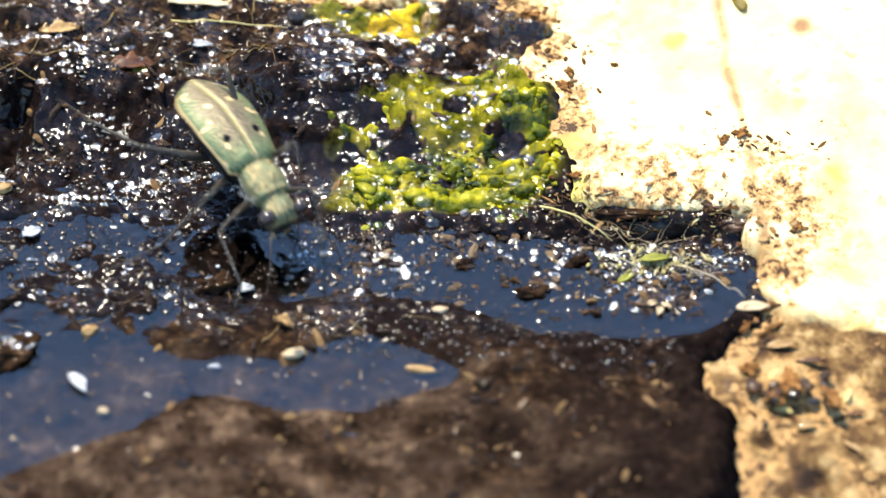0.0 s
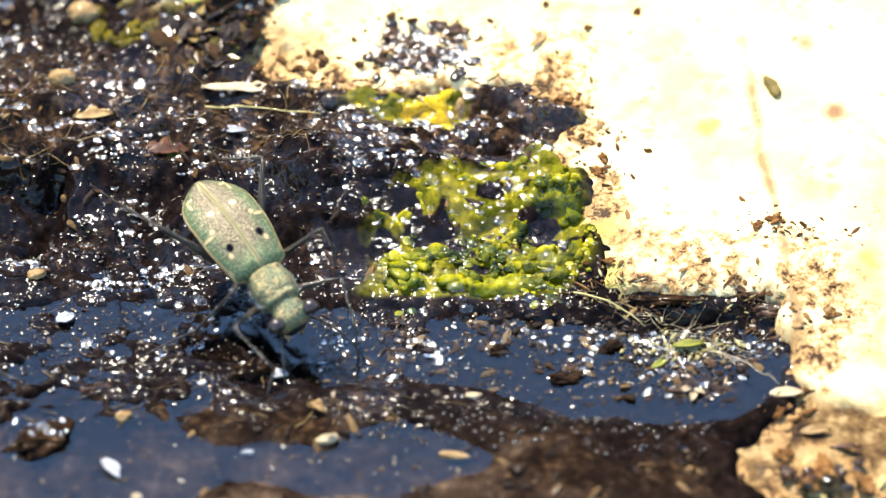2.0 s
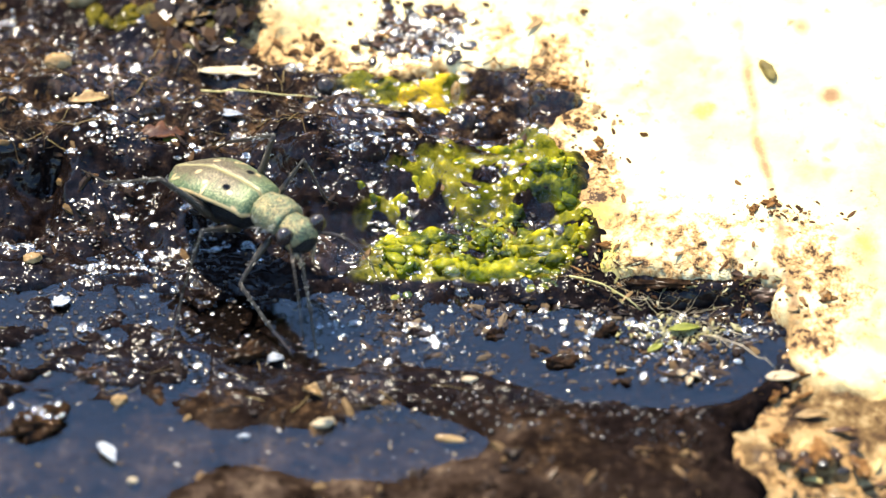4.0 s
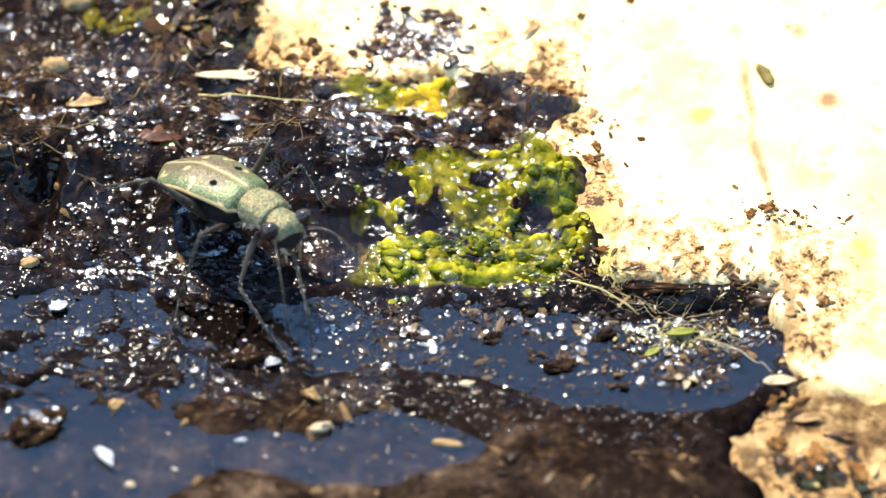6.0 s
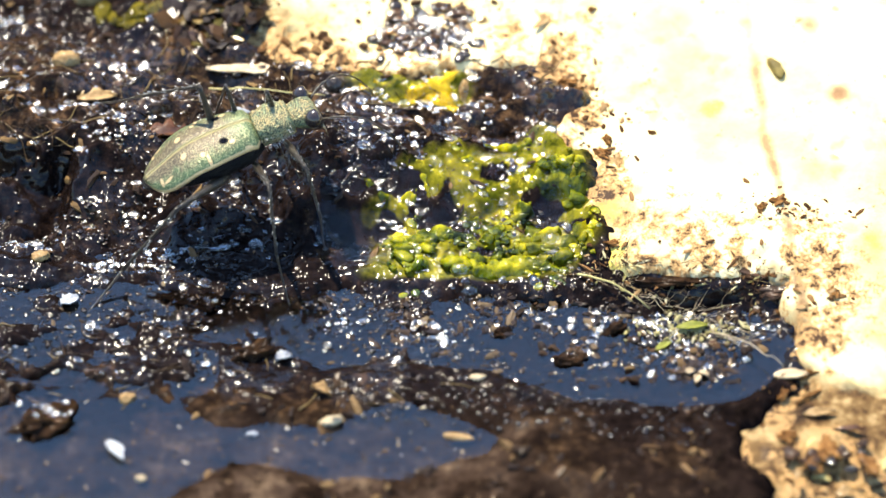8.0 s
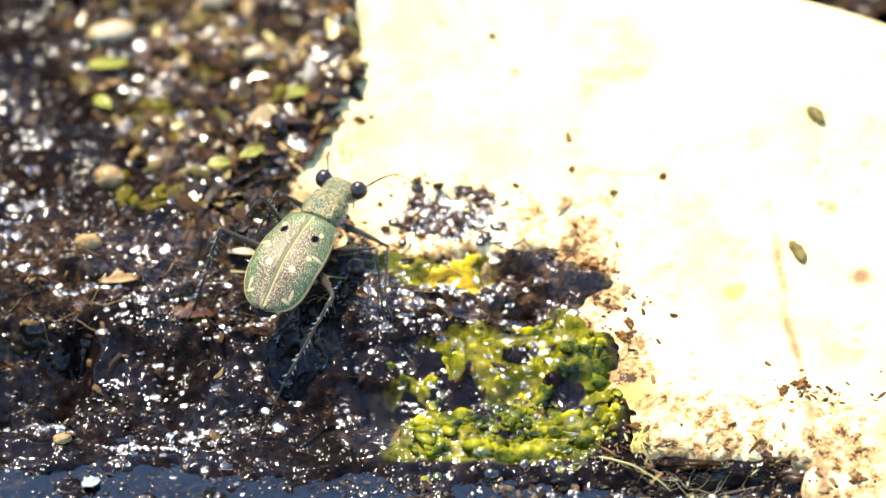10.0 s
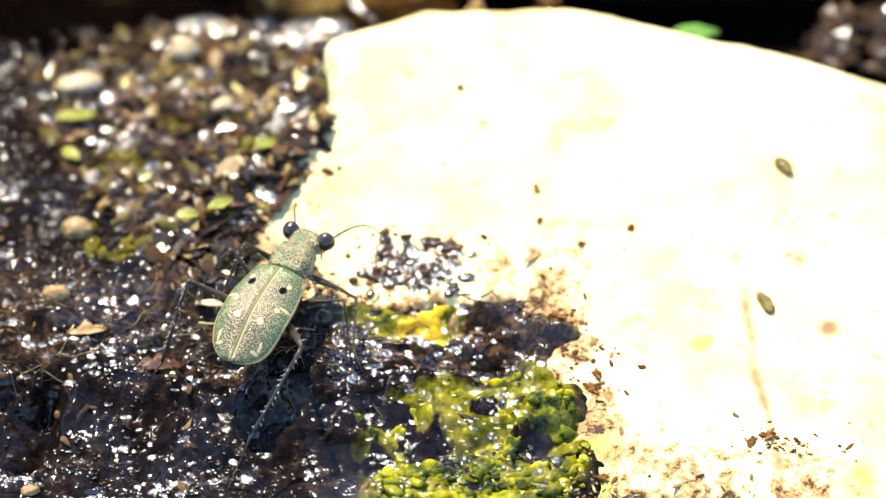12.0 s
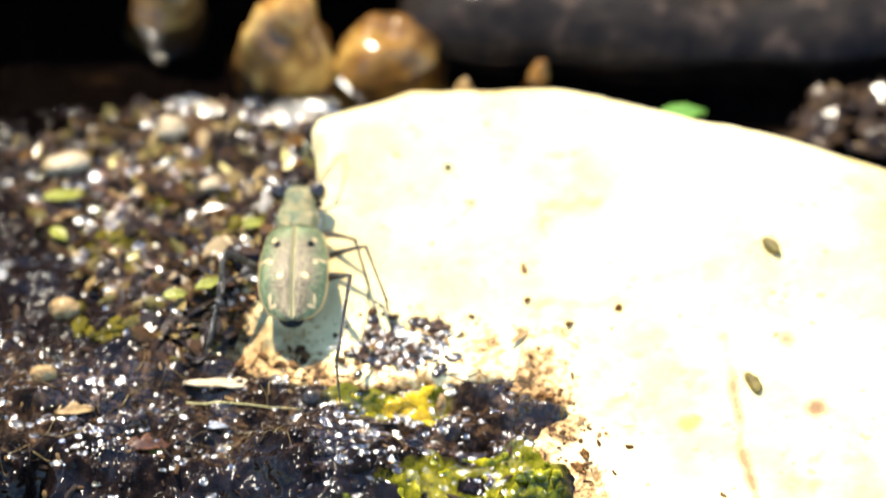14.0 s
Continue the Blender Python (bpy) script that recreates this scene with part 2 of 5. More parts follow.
def grain(x, y, size, seed, octaves=4, gain=0.5):
    """Smooth random relief, about -0.5 to 0.5."""
    total, amp, norm = 0.0, 1.0, 0.0
    for k in range(octaves):
        u, v = x / size * 2 ** k + 17.3 * k, y / size * 2 ** k - 9.1 * k
        i, j = np.floor(u).astype(np.int64), np.floor(v).astype(np.int64)
        f, g = u - i, v - j
        f, g = f * f * (3 - 2 * f), g * g * (3 - 2 * g)
        a, b = hashed(i, j, seed + k), hashed(i + 1, j, seed + k)
        c, d = hashed(i, j + 1, seed + k), hashed(i + 1, j + 1, seed + k)
        total = total + amp * ((a * (1 - f) + b * f) * (1 - g) + (c * (1 - f) + d * f) * g - 0.5)
        norm, amp = norm + amp, amp * gain
    return total / norm


def lumps(x, y, size, seed):
    """Round crumbs side by side: 1 on top of each, 0 between them."""
    u, v = x / size, y / size
    i, j = np.floor(u).astype(np.int64), np.floor(v).astype(np.int64)
    best = np.full(np.shape(u), 9.0)
    for a in (-1, 0, 1):
        for b in (-1, 0, 1):
            px, py = i + a + hashed(i + a, j + b, seed), j + b + hashed(i + a, j + b, seed + 7)
            r = 0.55 + 0.6 * hashed(i + a, j + b, seed + 13)
            best = np.minimum(best, ((u - px) ** 2 + (v - py) ** 2) / r ** 2)
    return np.sqrt(np.maximum(0.0, 1 - best))


def inside(x, y, outline):
    """Signed distance to a closed outline, positive within it."""
    x, y = np.asarray(x, float), np.asarray(y, float)
    best, odd = np.full(x.shape, 1e9), np.zeros(x.shape, bool)
    for (ax, ay), (bx, by) in zip(outline, outline[1:] + outline[:1]):
        dx, dy = bx - ax, by - ay
        s = np.clip(((x - ax) * dx + (y - ay) * dy) / (dx * dx + dy * dy), 0, 1)
        best = np.minimum(best, (x - ax - s * dx) ** 2 + (y - ay - s * dy) ** 2)
        if dy:
            odd ^= ((ay > y) != (by > y)) & (x < ax + (y - ay) * dx / dy)
    return np.where(odd, 1, -1) * np.sqrt(best)


def ease(v, low, high):
    s = np.clip((v - low) / (high - low), 0, 1)
    return s * s * (3 - 2 * s)


# plan of the place
ROCK_EDGE = [(-6.2, 37.5), (-6.1, 32.4), (-6.9, 28.5), (-11.6, 24.0), (-12.8, 21.1), (-12.1, 18.6), (-14.6, 16.1), (-10.1, 15.5),
             (-5.5, 14.9), (0.5, 15.6), (5.5, 15.6), (4.9, 14.4), (7.9, 12.9), (6.0, 10.1), (8.0, 8.4), (9.3, 1.6), (9.6, 0.6),
             (11.4, 0.3), (13.9, -0.2), (20.2, -0.7), (20.9, -5.4), (20.2, -7.9), (18.2, -10.9), (15.9, -11.9), (16.9, -15.4),
             (18.2, -18.4), (16.9, -25.8), (14.0, -60.0), (90.0, -60.0), (90.0, 60.0), (-6.0, 60.0)]
POOL_FRONT = [(-30.1, -5.1), (-26.1, -10.1), (-17.5, -9.6), (-16.1, -10.6), (-13.5, -12.1), (-10.5, -11.4), (-7.5, -12.1), (-4.8, -11.1),
              (-2.8, -9.6), (0.5, -11.6), (3.2, -13.1), (2.2, -15.1), (-2.8, -16.6), (-9.5, -16.4), (-12.8, -15.6), (-15.1, -17.6),
              (-19.5, -20.1), (-26.1, -23.8), (-34.0, -24.6)]
POOL_BACK = [(-15.1, -0.2), (-9.5, -0.2), (-4.8, 0.3), (0.5, -0.2), (7.2, -0.7), (11.5, -2.2), (17.2, -1.2), (20.2, -2.2), (20.9, -5.1),
             (18.2, -9.6), (15.5, -10.9), (7.2, -10.4), (4.5, -9.1), (2.2, -7.6), (-2.8, -6.6), (-7.5, -7.1), (-10.1, -5.6), (-15.1, -4.6)]
POOL_SIDE = [(-34.0, 0.8), (-22.8, 0.8), (-16.1, 1.3), (-14.1, -0.2), (-14.1, -4.6), (-18.1, -3.4), (-21.1, -3.6), (-34.0, -4.1)]
ALGAE_BED = [(-2.6, 7.6), (0.4, 9.2), (3.2, 8.5), (6.0, 10.8), (7.9, 9.0), (8.9, 2.5), (7.2, 0.4), (7.0, -0.9), (2.2, -1.9),
             (-2.8, -1.6), (-5.5, -0.8), (-4.1, 2.0), (-4.8, 4.6)]
ALGAE_RIM = [(-5.8, 14.2), (-4.6, 14.7), (-2.8, 15.5), (0.5, 15.8), (0.7, 14.4), (-0.4, 12.3), (-2.2, 12.4), (-3.6, 13.4), (-5.2, 13.6)]
LITTER_BED = [(-16, 16.5), (-17.8, 20), (-20.3, 25.1), (-23.5, 30.6), (-25.5, 35), (-25.5, 39.5), (-20, 42.6), (-13, 43.4), (-6.5, 43.0), (-7, 33), (-6.5, 28.5), (-8.7, 24.7), (-10.8, 21), (-11.5, 18.5), (-13, 16.5)]
POOL_LEVEL, BACK_LEVEL = -2.5, -0.9


def profile(v, knots):
    a, b = np.array(knots, float).T
    return (np.interp(v - 1, a, b) + np.interp(v, a, b) * 2 + np.interp(v + 1, a, b)) / 4


def bank(x, y):
    """The mud without its crumbs: pools in front, the bank, its crest, the litter behind, dark water."""
    z = profile(y + 0.12 * (x + 5) * ease(y, 6, 14) * 0.3, [(-60, -2.6), (-20, -2.35), (0, -2.35), (3.4, -2.2), (5, -1.7), (8.8, 0.5), (10.4, 1.0), (15, 1.4), (16.2, 1.3), (17.8, 0.3),
                    (21, -0.1), (31, -0.3), (40.5, -0.5), (44.0, -1.4), (48, -5.0), (66, -5.0), (80, 0.5), (400, 4.0)])
    return z


def stone_top(x, y):
    v = y + 0.28 * np.maximum(0, x - 8) + 0.55 * np.maximum(0, -x - 1) * ease(y, 24, 34)
    side = 0.22 * np.logaddexp(0, (x - 20.5 + 2.5 * grain(x * 0.2, y, 9, 49, 3)) * 0.9)
    return -side + profile(v, [(-60, -30), (-30, -7), (-14, -3.5), (-9, -2.85), (-6, -2.5), (0, -1.5), (6, -0.1), (15, 1.1), (30, 3.8), (36, 5.2), (38.5, 4.9), (41, 2.0), (45, -5), (48, -12), (60, -40), (400, -200)])


def pool_mask(x, y):
    w = 1.1 * grain(x, y, 2.6, 31, 3) + ease(y, -7.5, -4.5) * 4.0 * grain(x, y * 1.4, 3.2, 38, 4, 0.6)
    pool = np.maximum(np.maximum(inside(x, y, POOL_FRONT), inside(x, y, POOL_BACK)), inside(x, y, POOL_SIDE)) + w
    patches = 7.0 * grain(x, y * 1.5, 3.4, 39, 4, 0.6) - 0.3
    return np.maximum(pool, np.where((x < -13.5) & (y < -2) & (y > -11), patches * ease(x, -13.5, -15.5), -9.0))


def mud_height(x, y):
    rock = inside(x, y, ROCK_EDGE) + 1.3 * grain(x, y, 2.4, 5, 4) + ease(y, -8, -11) * (2.6 * grain(x, y, 3.2, 6, 5, 0.6))
    z = bank(x, y)
    toward = ease(rock, -9, -0.5) * ease(y, 30, 24)
    z = z + (stone_top(x, y) - z) * toward * ease(y, -3, 3)
    z = z - 2.6 * ease(x + 5.0 * grain(x, y, 3.0, 24, 4), -22.2, -25.2) * ease(y, 2.6, 5.4) * ease(y + 3.0 * grain(x, y, 2.5, 25, 3), 10.4, 8.8)
    pool = pool_mask(x, y)
    shore = ease(y, 4, -1)
    wx, wy = x + 0.9 * grain(x, y, 1.6, 21, 2), y + 0.9 * grain(x, y, 1.6, 22, 2)
    face = ease(y, 2.5, 5) * ease(y, 12, 9.5)
    crest = ease(y, 8.5, 10.5) * ease(y, 18, 16)
    crumbs = (2.2 + 1.4 * face) * grain(x, y, 7.0, 11, 5, 0.5) + 1.5 * face * grain(wx, wy, 2.6, 19, 4, 0.55) + 0.45 * lumps(wx, wy, 2.3, 3) + 0.20 * lumps(wx, wy, 0.95, 9) + 0.07 * lumps(x, y, 0.45, 10)
    crumbs = crumbs + (0.9 - 0.3 * crest) * (0.28 - np.abs(grain(wx, wy, 3.4, 13, 3))) * 2.2 + (0.4 + 1.7 * crest) * grain(x + 0.3 * y, y * 2.2, 2.8, 17, 4, 0.45) - 0.75
    z = z + crumbs * (1 - 0.66 * shore - 0.06 * ease(y, -4, -9) + 0.30 * ease(y, -11, -15) * ease(pool, -0.4, -1.6)) * (1 - 0.25 * ease(y, 17, 20))
    z = z + 0.16 * shore - (0.95 - 0.42 * ease(y, -6.5, -3.5)) * ease(pool, -0.5, 1.2) * shore - (0.95 + 0.55 * ease(y, -6.5, -3.5)) * grain(x, y, 2.6, 33, 5, 0.6) * ease(pool, 0.0, 1.0) * shore
    z = z - np.maximum(0, z - stone_top(x, y) + 1.5) * ease(rock, 1.0, 3.0) * ease(y, -2, -8)
    return z - ease(rock, 0.1, 1.6) * 2.5 + 0.35 * ease(rock, -2.0, -0.6) * ease(rock, 0.2, -0.5)


def rock_height(x, y):
    rock = inside(x, y, ROCK_EDGE) + 2.2 * grain(x, y, 2.2, 45, 4, 0.6)
    z = stone_top(x, y) + 0.9 * grain(x, y, 9, 41, 5, 0.5) + 0.14 * lumps(x, y, 2.2, 43) - 0.35 * ease(grain(x, y, 2.6, 47, 3), 0.16, 0.3)
    return z - 2.2 * ease(rock, 0.0, -1.6) - 6.0 * ease(rock, -3.0, -9.0)


def grid_thing(name, xs, ys, height, material, layers=(), keep=None):
    """One sheet over the plan lines xs, ys."""
    X, Y = np.meshgrid(xs, ys)
    Z = height(X, Y)
    n, m = len(xs), len(ys)
    me = bpy.data.meshes.new(name)
    me.vertices.add(n * m)
    me.vertices.foreach_set("co", (np.stack([X, Y, Z], -1).reshape(-1) * MM).astype(np.float32))
    a = (np.arange(m - 1)[:, None] * n + np.arange(n - 1)[None, :]).reshape(-1)
    quads = np.stack([a, a + 1, a + n + 1, a + n], -1)
    if keep:
        quads = quads[keep(X, Y).reshape(-1)[a]]
    me.loops.add(quads.size)
    me.loops.foreach_set("vertex_index", quads.reshape(-1).astype(np.int32))
    me.polygons.add(len(quads))
    me.polygons.foreach_set("loop_start", (np.arange(len(quads)) * 4).astype(np.int32))
    me.polygons.foreach_set("use_smooth", np.ones(len(quads), bool))
    me.update(calc_edges=True)
    for key, value in layers:
        me.attributes.new(key, "FLOAT", "POINT").data.foreach_set("value", value(X, Y).reshape(-1).astype(np.float32))
    me.materials.append(material)
    return new(name, me)


def lines(low, high, gap, far=()):
    return np.array([-v for v in reversed(far)] + list(np.arange(low, high, gap)) + list(far))


# ---------------------------------------------------------------- structure
FAR = [46, 60, 90, 150, 300, 700, 1600, 4000, 12000, 40000, 200000, 1000000, 3000000]


def algae_gap(x, y):
    """Where water and bare mud lie open within the algae."""
    gaps = [(-1.2, 5.2, 2.2, 1.3), (0.9, 4.2, 1.5, 0.8), (-3.8, 4.0, 1.6, 1.2), (-3.0, 6.6, 1.4, 0.8), (5.7, 4.4, 1.7, 1.5), (7.4, 3.4, 1.2, 0.9), (2.6, 7.0, 1.0, 0.6), (1.5, 1.9, 2.6, 0.35), (-2.8, 1.9, 1.2, 0.4)]
    depth = np.maximum.reduce([np.exp(-((x - a) / rx) ** 2 - ((y - b) / ry) ** 2) for a, b, rx, ry in gaps])
    return ease(depth + 1.7 * grain(x, y, 1.5, 108, 4, 0.65), 0.34, 0.85)


algae_near = lambda x, y: np.maximum(ease(inside(x, y, ALGAE_BED), -3.0, 1.5) * ease(y, -1.2, 0.5) * (1 - 0.8 * algae_gap(x, y)), ease(inside(x, y, ALGAE_RIM), -2.5, 0.5))
ground = grid_thing("ground", lines(-31, 31, 0.125, FAR), np.array([-v for v in reversed(FAR)] + list(np.arange(-30, 44, 0.15)) + [46, 50, 54, 58, 64, 75] + FAR[2:]),
                    mud_height, MUD, [("green", lambda x, y: 0.68 * algae_near(x, y)), ("humus", lambda x, y: np.maximum(np.maximum(ease(y, 8.5, 11.5) * ease(y, 19, 16.5), 0.5 * ease(y, -5.5, -9.5) * (1 - 0.8 * ease(x, 5, 11))), ease(inside(x, y, LITTER_BED), -1, 1))), ("silt", lambda x, y: ease(y + 4.0 * grain(x, y, 5.0, 35, 4), -10.6, -13.8) * (1 - 0.85 * ease(inside(x, y, ROCK_EDGE) + 7.0 * grain(x, y, 4.5, 36, 4), -12.0, -5.0)) * (1 - 0.4 * ease(x, 1, 7))), ("film", lambda x, y: np.where(y < 4, ease(mud_height(x, y), POOL_LEVEL - 0.05, POOL_LEVEL + 0.05) * (1 + 0.3 * ease(y, 3, 0.5) - 1.3 * ease(y, -8, -11.5)), np.where(y > 33, ease(mud_height(x, y), BACK_LEVEL - 0.05, BACK_LEVEL + 0.05), 1.0 + 0.9 * ease(y, 8.5, 10.5) * ease(y, 19, 16.5))))])
tagged(ground, "wet dark brown mud with crumbs and fine litter", "mud", kind="structure")


def dirt_near(x, y):
    return np.maximum(ease(inside(x, y, ROCK_EDGE), 11.0, 0.0) * ease(y, 34, 20), 0.8 * ease(y, -5, -9))


def tinged(x, y):
    """Yellow-green growth on the rock, in four places."""
    spread = [(15.6, 12.0, 1.1), (8.8, 0.6, 3.0), (25.0, 2.0, 1.3), (9.2, 4.5, 2.4)]
    return np.maximum.reduce([np.exp(-((x - a) ** 2 + (y - b) ** 2) / r ** 2) for a, b, r in spread])


def stained(x, y):
    """A brown seam down the rock, two blotches, and the duller stone beyond the seam."""
    seam = np.interp(y, [-2, 6, 10, 16, 30], [20.6, 19.6, 18.7, 18.2, 17.6]) + 0.5 * grain(x * 0, y, 2.5, 73, 3)
    line = 0.75 * np.exp(-((x - seam) / 0.45) ** 2) * ease(y, 22, 15)
    blotch = np.maximum.reduce([0.9 * np.exp(-((x - a) ** 2 + (y - b) ** 2) / r ** 2) for a, b, r in ((23.2, 13.2, 0.9), (21.6, 18.0, 0.8), (22.9, 8.4, 0.5))])
    return np.maximum(np.maximum(line, blotch), 0.28 * ease(x - seam, 0.0, 2.5) * ease(y, 30, 22))


rock = grid_thing("rock", np.arange(-17, 44, 0.16), np.arange(-34, 47, 0.18), rock_height, ROCK, [("dirt", dirt_near), ("damp", lambda x, y: np.maximum(ease(y + 0.3 * (x - 22), -5.5, -9.5), np.maximum(0.38 * ease(inside(x, y, ROCK_EDGE), 1.6, 0.2) * ease(y, 30, 22), 0.55 * np.exp(-((x + 9.5) / 3.0) ** 2 - ((y - 18.5) / 3.5) ** 2)))), ("tinge", tinged), ("stain", stained)])
tagged(rock, "sunlit cream limestone rock with brown specks", "rock", kind="structure")


def ripple(x, y):
    rim = np.interp(x, [-22.6, -20, -17.9, -16.4, -15.2], [0.5, 0.75, 0.8, 1.6, 2.3]) + 0.25 * grain(x, y * 0, 1.2, 63, 2)
    ridge = 0.34 * np.exp(-((y - rim) / 0.28) ** 2) * ease(x, -22.8, -21.5) * ease(x, -14.6, -15.6)
    calm = POOL_LEVEL + 0.05 * grain(x, y, 7, 61, 2) + 0.03 * grain(x, y, 2.0, 67, 2) + ridge
    return calm + (0.06 + 0.08 * ease(y, -6, -3)) * grain(x, y, 0.9, 69, 2) * ease(grain(x, y, 4.0, 65, 2), -0.05, 0.1)


pool = grid_thing("pool_water", np.arange(-36, 23, 0.15), np.arange(-27, 4, 0.15), ripple, POOL_WATER, keep=lambda x, y: (pool_mask(x, y) > -2.2) & (inside(x, y, ROCK_EDGE) < 0.4))
pool.visible_shadow = False
tagged(pool, "shallow clear water reflecting blue sky", "water", kind="structure")
back_pool = grid_thing("back_water", np.arange(-60, 60, 1.0), np.arange(34, 72, 0.5), lambda x, y: BACK_LEVEL + 0.03 * grain(x, y, 6, 71, 3), BROWN_WATER)
back_pool.visible_shadow = False
tagged(back_pool, "dark still water behind the rock", "water", kind="structure")


def algae_height(outline, seed, thick):
    def height(x, y):
        d = 0.36 * inside(x, y, outline) + (4.7 if seed == 101 else 2.7) * grain(x, y, 3.6, seed, 5, 0.65) - (0.45 if seed == 101 else -0.2)
        body = 0.34 * lumps(x + 0.7 * grain(x, y, 1.1, seed + 1, 2), y, 1.5, seed + 2) + 0.30 * lumps(x, y, 0.7, seed + 3) + 0.2 * lumps(x, y, 0.36, seed + 4) + 0.5 * grain(x, y, 0.9, seed + 6, 3)
        hole = ease(grain(x, y * 1.5, 3.0, seed + 5, 4) + (0.03 + 0.08 * ease(x, 3, -4) if seed == 101 else -0.2), -0.03, 0.06)
        if seed == 101:
            hole = np.maximum(hole, algae_gap(x, y))
        return np.maximum(mud_height(x, y), -2.7) + thick * (1 - 0.45 * ease(x, 1.5, -3.5)) * (body - 0.15) * ease(d, -0.3, 0.8) * (1 - hole) - 2.2 * ease(d, 0.2, -0.6) - 0.3 * hole - 2.0 * ease(y, 0.4, -0.8)
    return height


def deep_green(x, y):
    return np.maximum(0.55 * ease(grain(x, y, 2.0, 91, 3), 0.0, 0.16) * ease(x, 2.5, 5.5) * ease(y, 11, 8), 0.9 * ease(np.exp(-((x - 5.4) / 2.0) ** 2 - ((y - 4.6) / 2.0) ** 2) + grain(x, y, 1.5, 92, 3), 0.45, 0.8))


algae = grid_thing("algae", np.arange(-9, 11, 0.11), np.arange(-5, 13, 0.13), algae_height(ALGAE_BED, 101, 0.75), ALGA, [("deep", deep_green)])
tagged(algae, "slimy yellow-green algae mat on wet mud", "algae", kind="stuff")
algae_rim = grid_thing("algae", np.arange(-10, 2.5, 0.11), np.arange(11, 17, 0.13), algae_height(ALGAE_RIM, 131, 0.28), wet_algae("yellow_algae", 0.75), [("deep", lambda x, y: 0 * x)])
tagged(algae_rim, "yellow algae along the crest of the mud", "algae", kind="stuff")


SEEP = [(-9.0, 0.6), (-9.6, 6.0), (-9.5, 11.2), (-6.0, 12.2), (0.5, 12.4), (4.6, 12.0), (6.6, 10.6), (8.2, 8.6), (8.6, 2.6), (7.0, 0.6), (2.0, -0.6)]


def seep_height(x, y):
    """Water standing in the dips of the wet slope: the slope without its crumbs."""
    reach = [(a, b) for a in (-1.3, -0.45, 0.45, 1.3) for b in (-1.0, -0.3, 0.3, 1.0)]
    mean = sum(np.maximum(mud_height(x + a, y + b), POOL_LEVEL) for a, b in reach) / len(reach)
    return mean + 0.02 + 0.22 * algae_gap(x, y) * ease(x, 4.5, 2.5) + 0.10 * ease(x, -8.5, -6.5) * ease(x, -2.0, -4.0) * ease(y, 9, 7) + 0.05 * ease(y, 10.5, 12) + 0.14 * grain(x, y, 1.1, 151, 3) - 0.9 * ease(inside(x, y, SEEP) + 4.0 * grain(x, y, 3.0, 153, 3), 2.0, -0.5)


seep = grid_thing("seep_water", np.arange(-11, 10, 0.16), np.arange(-2, 16, 0.18), seep_height, RIM_WATER, keep=lambda x, y: inside(x, y, SEEP) > -0.4)
seep.visible_shadow = False
tagged(seep, "thin film of water seeping down the mud", "water", kind="structure")


# ---------------------------------------------------------------- helpers for things
def part(name, bm, material, parent=None, label=""):
    """Links a bmesh, drawn in millimetres, as one mesh object."""
    bmesh.ops.scale(bm, vec=(MM, MM, MM), verts=bm.verts)
    me = bpy.data.meshes.new(name)
    bm.to_mesh(me)
    bm.free()
    me.polygons.foreach_set("use_smooth", np.ones(len(me.polygons), bool))
    me.materials.append(material)
    ob = new(name, me)
    ob.parent = parent
    return tagged(ob, label)


def tube(bm, path, radii, sides=8):
    """A closed tube round a line of points."""
    rings = []
    for k, p in enumerate(path):
        p = Vector(p)
        d = Vector(path[min(k + 1, len(path) - 1)]) - Vector(path[max(k - 1, 0)])
        d.normalize()
        side = d.cross(Vector((0.13, 0.21, 1.0)))
        if side.length < 0.2:
            side = d.cross(Vector((0, 1, 0.1)))
        side.normalize()
        up = side.cross(d)
        rings.append([bm.verts.new(p + radii[k] * (side * math.cos(a) + up * math.sin(a))) for a in (2 * math.pi * i / sides for i in range(sides))])
    for r, s in zip(rings, rings[1:]):
        for i in range(sides):
            bm.faces.new((r[i], r[(i + 1) % sides], s[(i + 1) % sides], s[i]))
    bm.faces.new(rings[0][::-1])
    bm.faces.new(rings[-1])
    return bm


def loft(bm, rings, cap=True):
    made = [[bm.verts.new(p) for p in r] for r in rings]
    n = len(made[0])
    for r, s in zip(made, made[1:]):
        for i in range(n):
            bm.faces.new((r[i], r[(i + 1) % n], s[(i + 1) % n], s[i]))
    if cap:
        bm.faces.new(made[0][::-1])
        bm.faces.new(made[-1])
    bmesh.ops.recalc_face_normals(bm, faces=bm.faces)
    return bm


def blob(bm, at, size, rng, rough=0.25, level=2, turn=None):
    """A rounded uneven lump."""
    made = bmesh.ops.create_icosphere(bm, subdivisions=level, radius=1.0)["verts"]
    shift = Vector((rng.uniform(-50, 50), rng.uniform(-50, 50), rng.uniform(-50, 50)))
    m = turn if turn else Euler((rng.uniform(-0.4, 0.4), rng.uniform(-0.4, 0.4), rng.uniform(0, 6.28))).to_matrix()
    for v in made:
        k = 1 + rough * noise.noise(v.co * 1.3 + shift) + rough * 0.5 * noise.noise(v.co * 3.1 + shift)
        v.co = m @ Vector((v.co.x * size[0] * k, v.co.y * size[1] * k, v.co.z * size[2] * k)) + Vector(at)
    return bm


def top_at(x, y):
    """Height of the mud or the rock at a place of the plan."""
    X, Y = np.array([[float(x)]]), np.array([[float(y)]])
    return float(max(mud_height(X, Y)[0, 0], rock_height(X, Y)[0, 0] if -17 < x < 44 and -34 < y < 47 else -99))


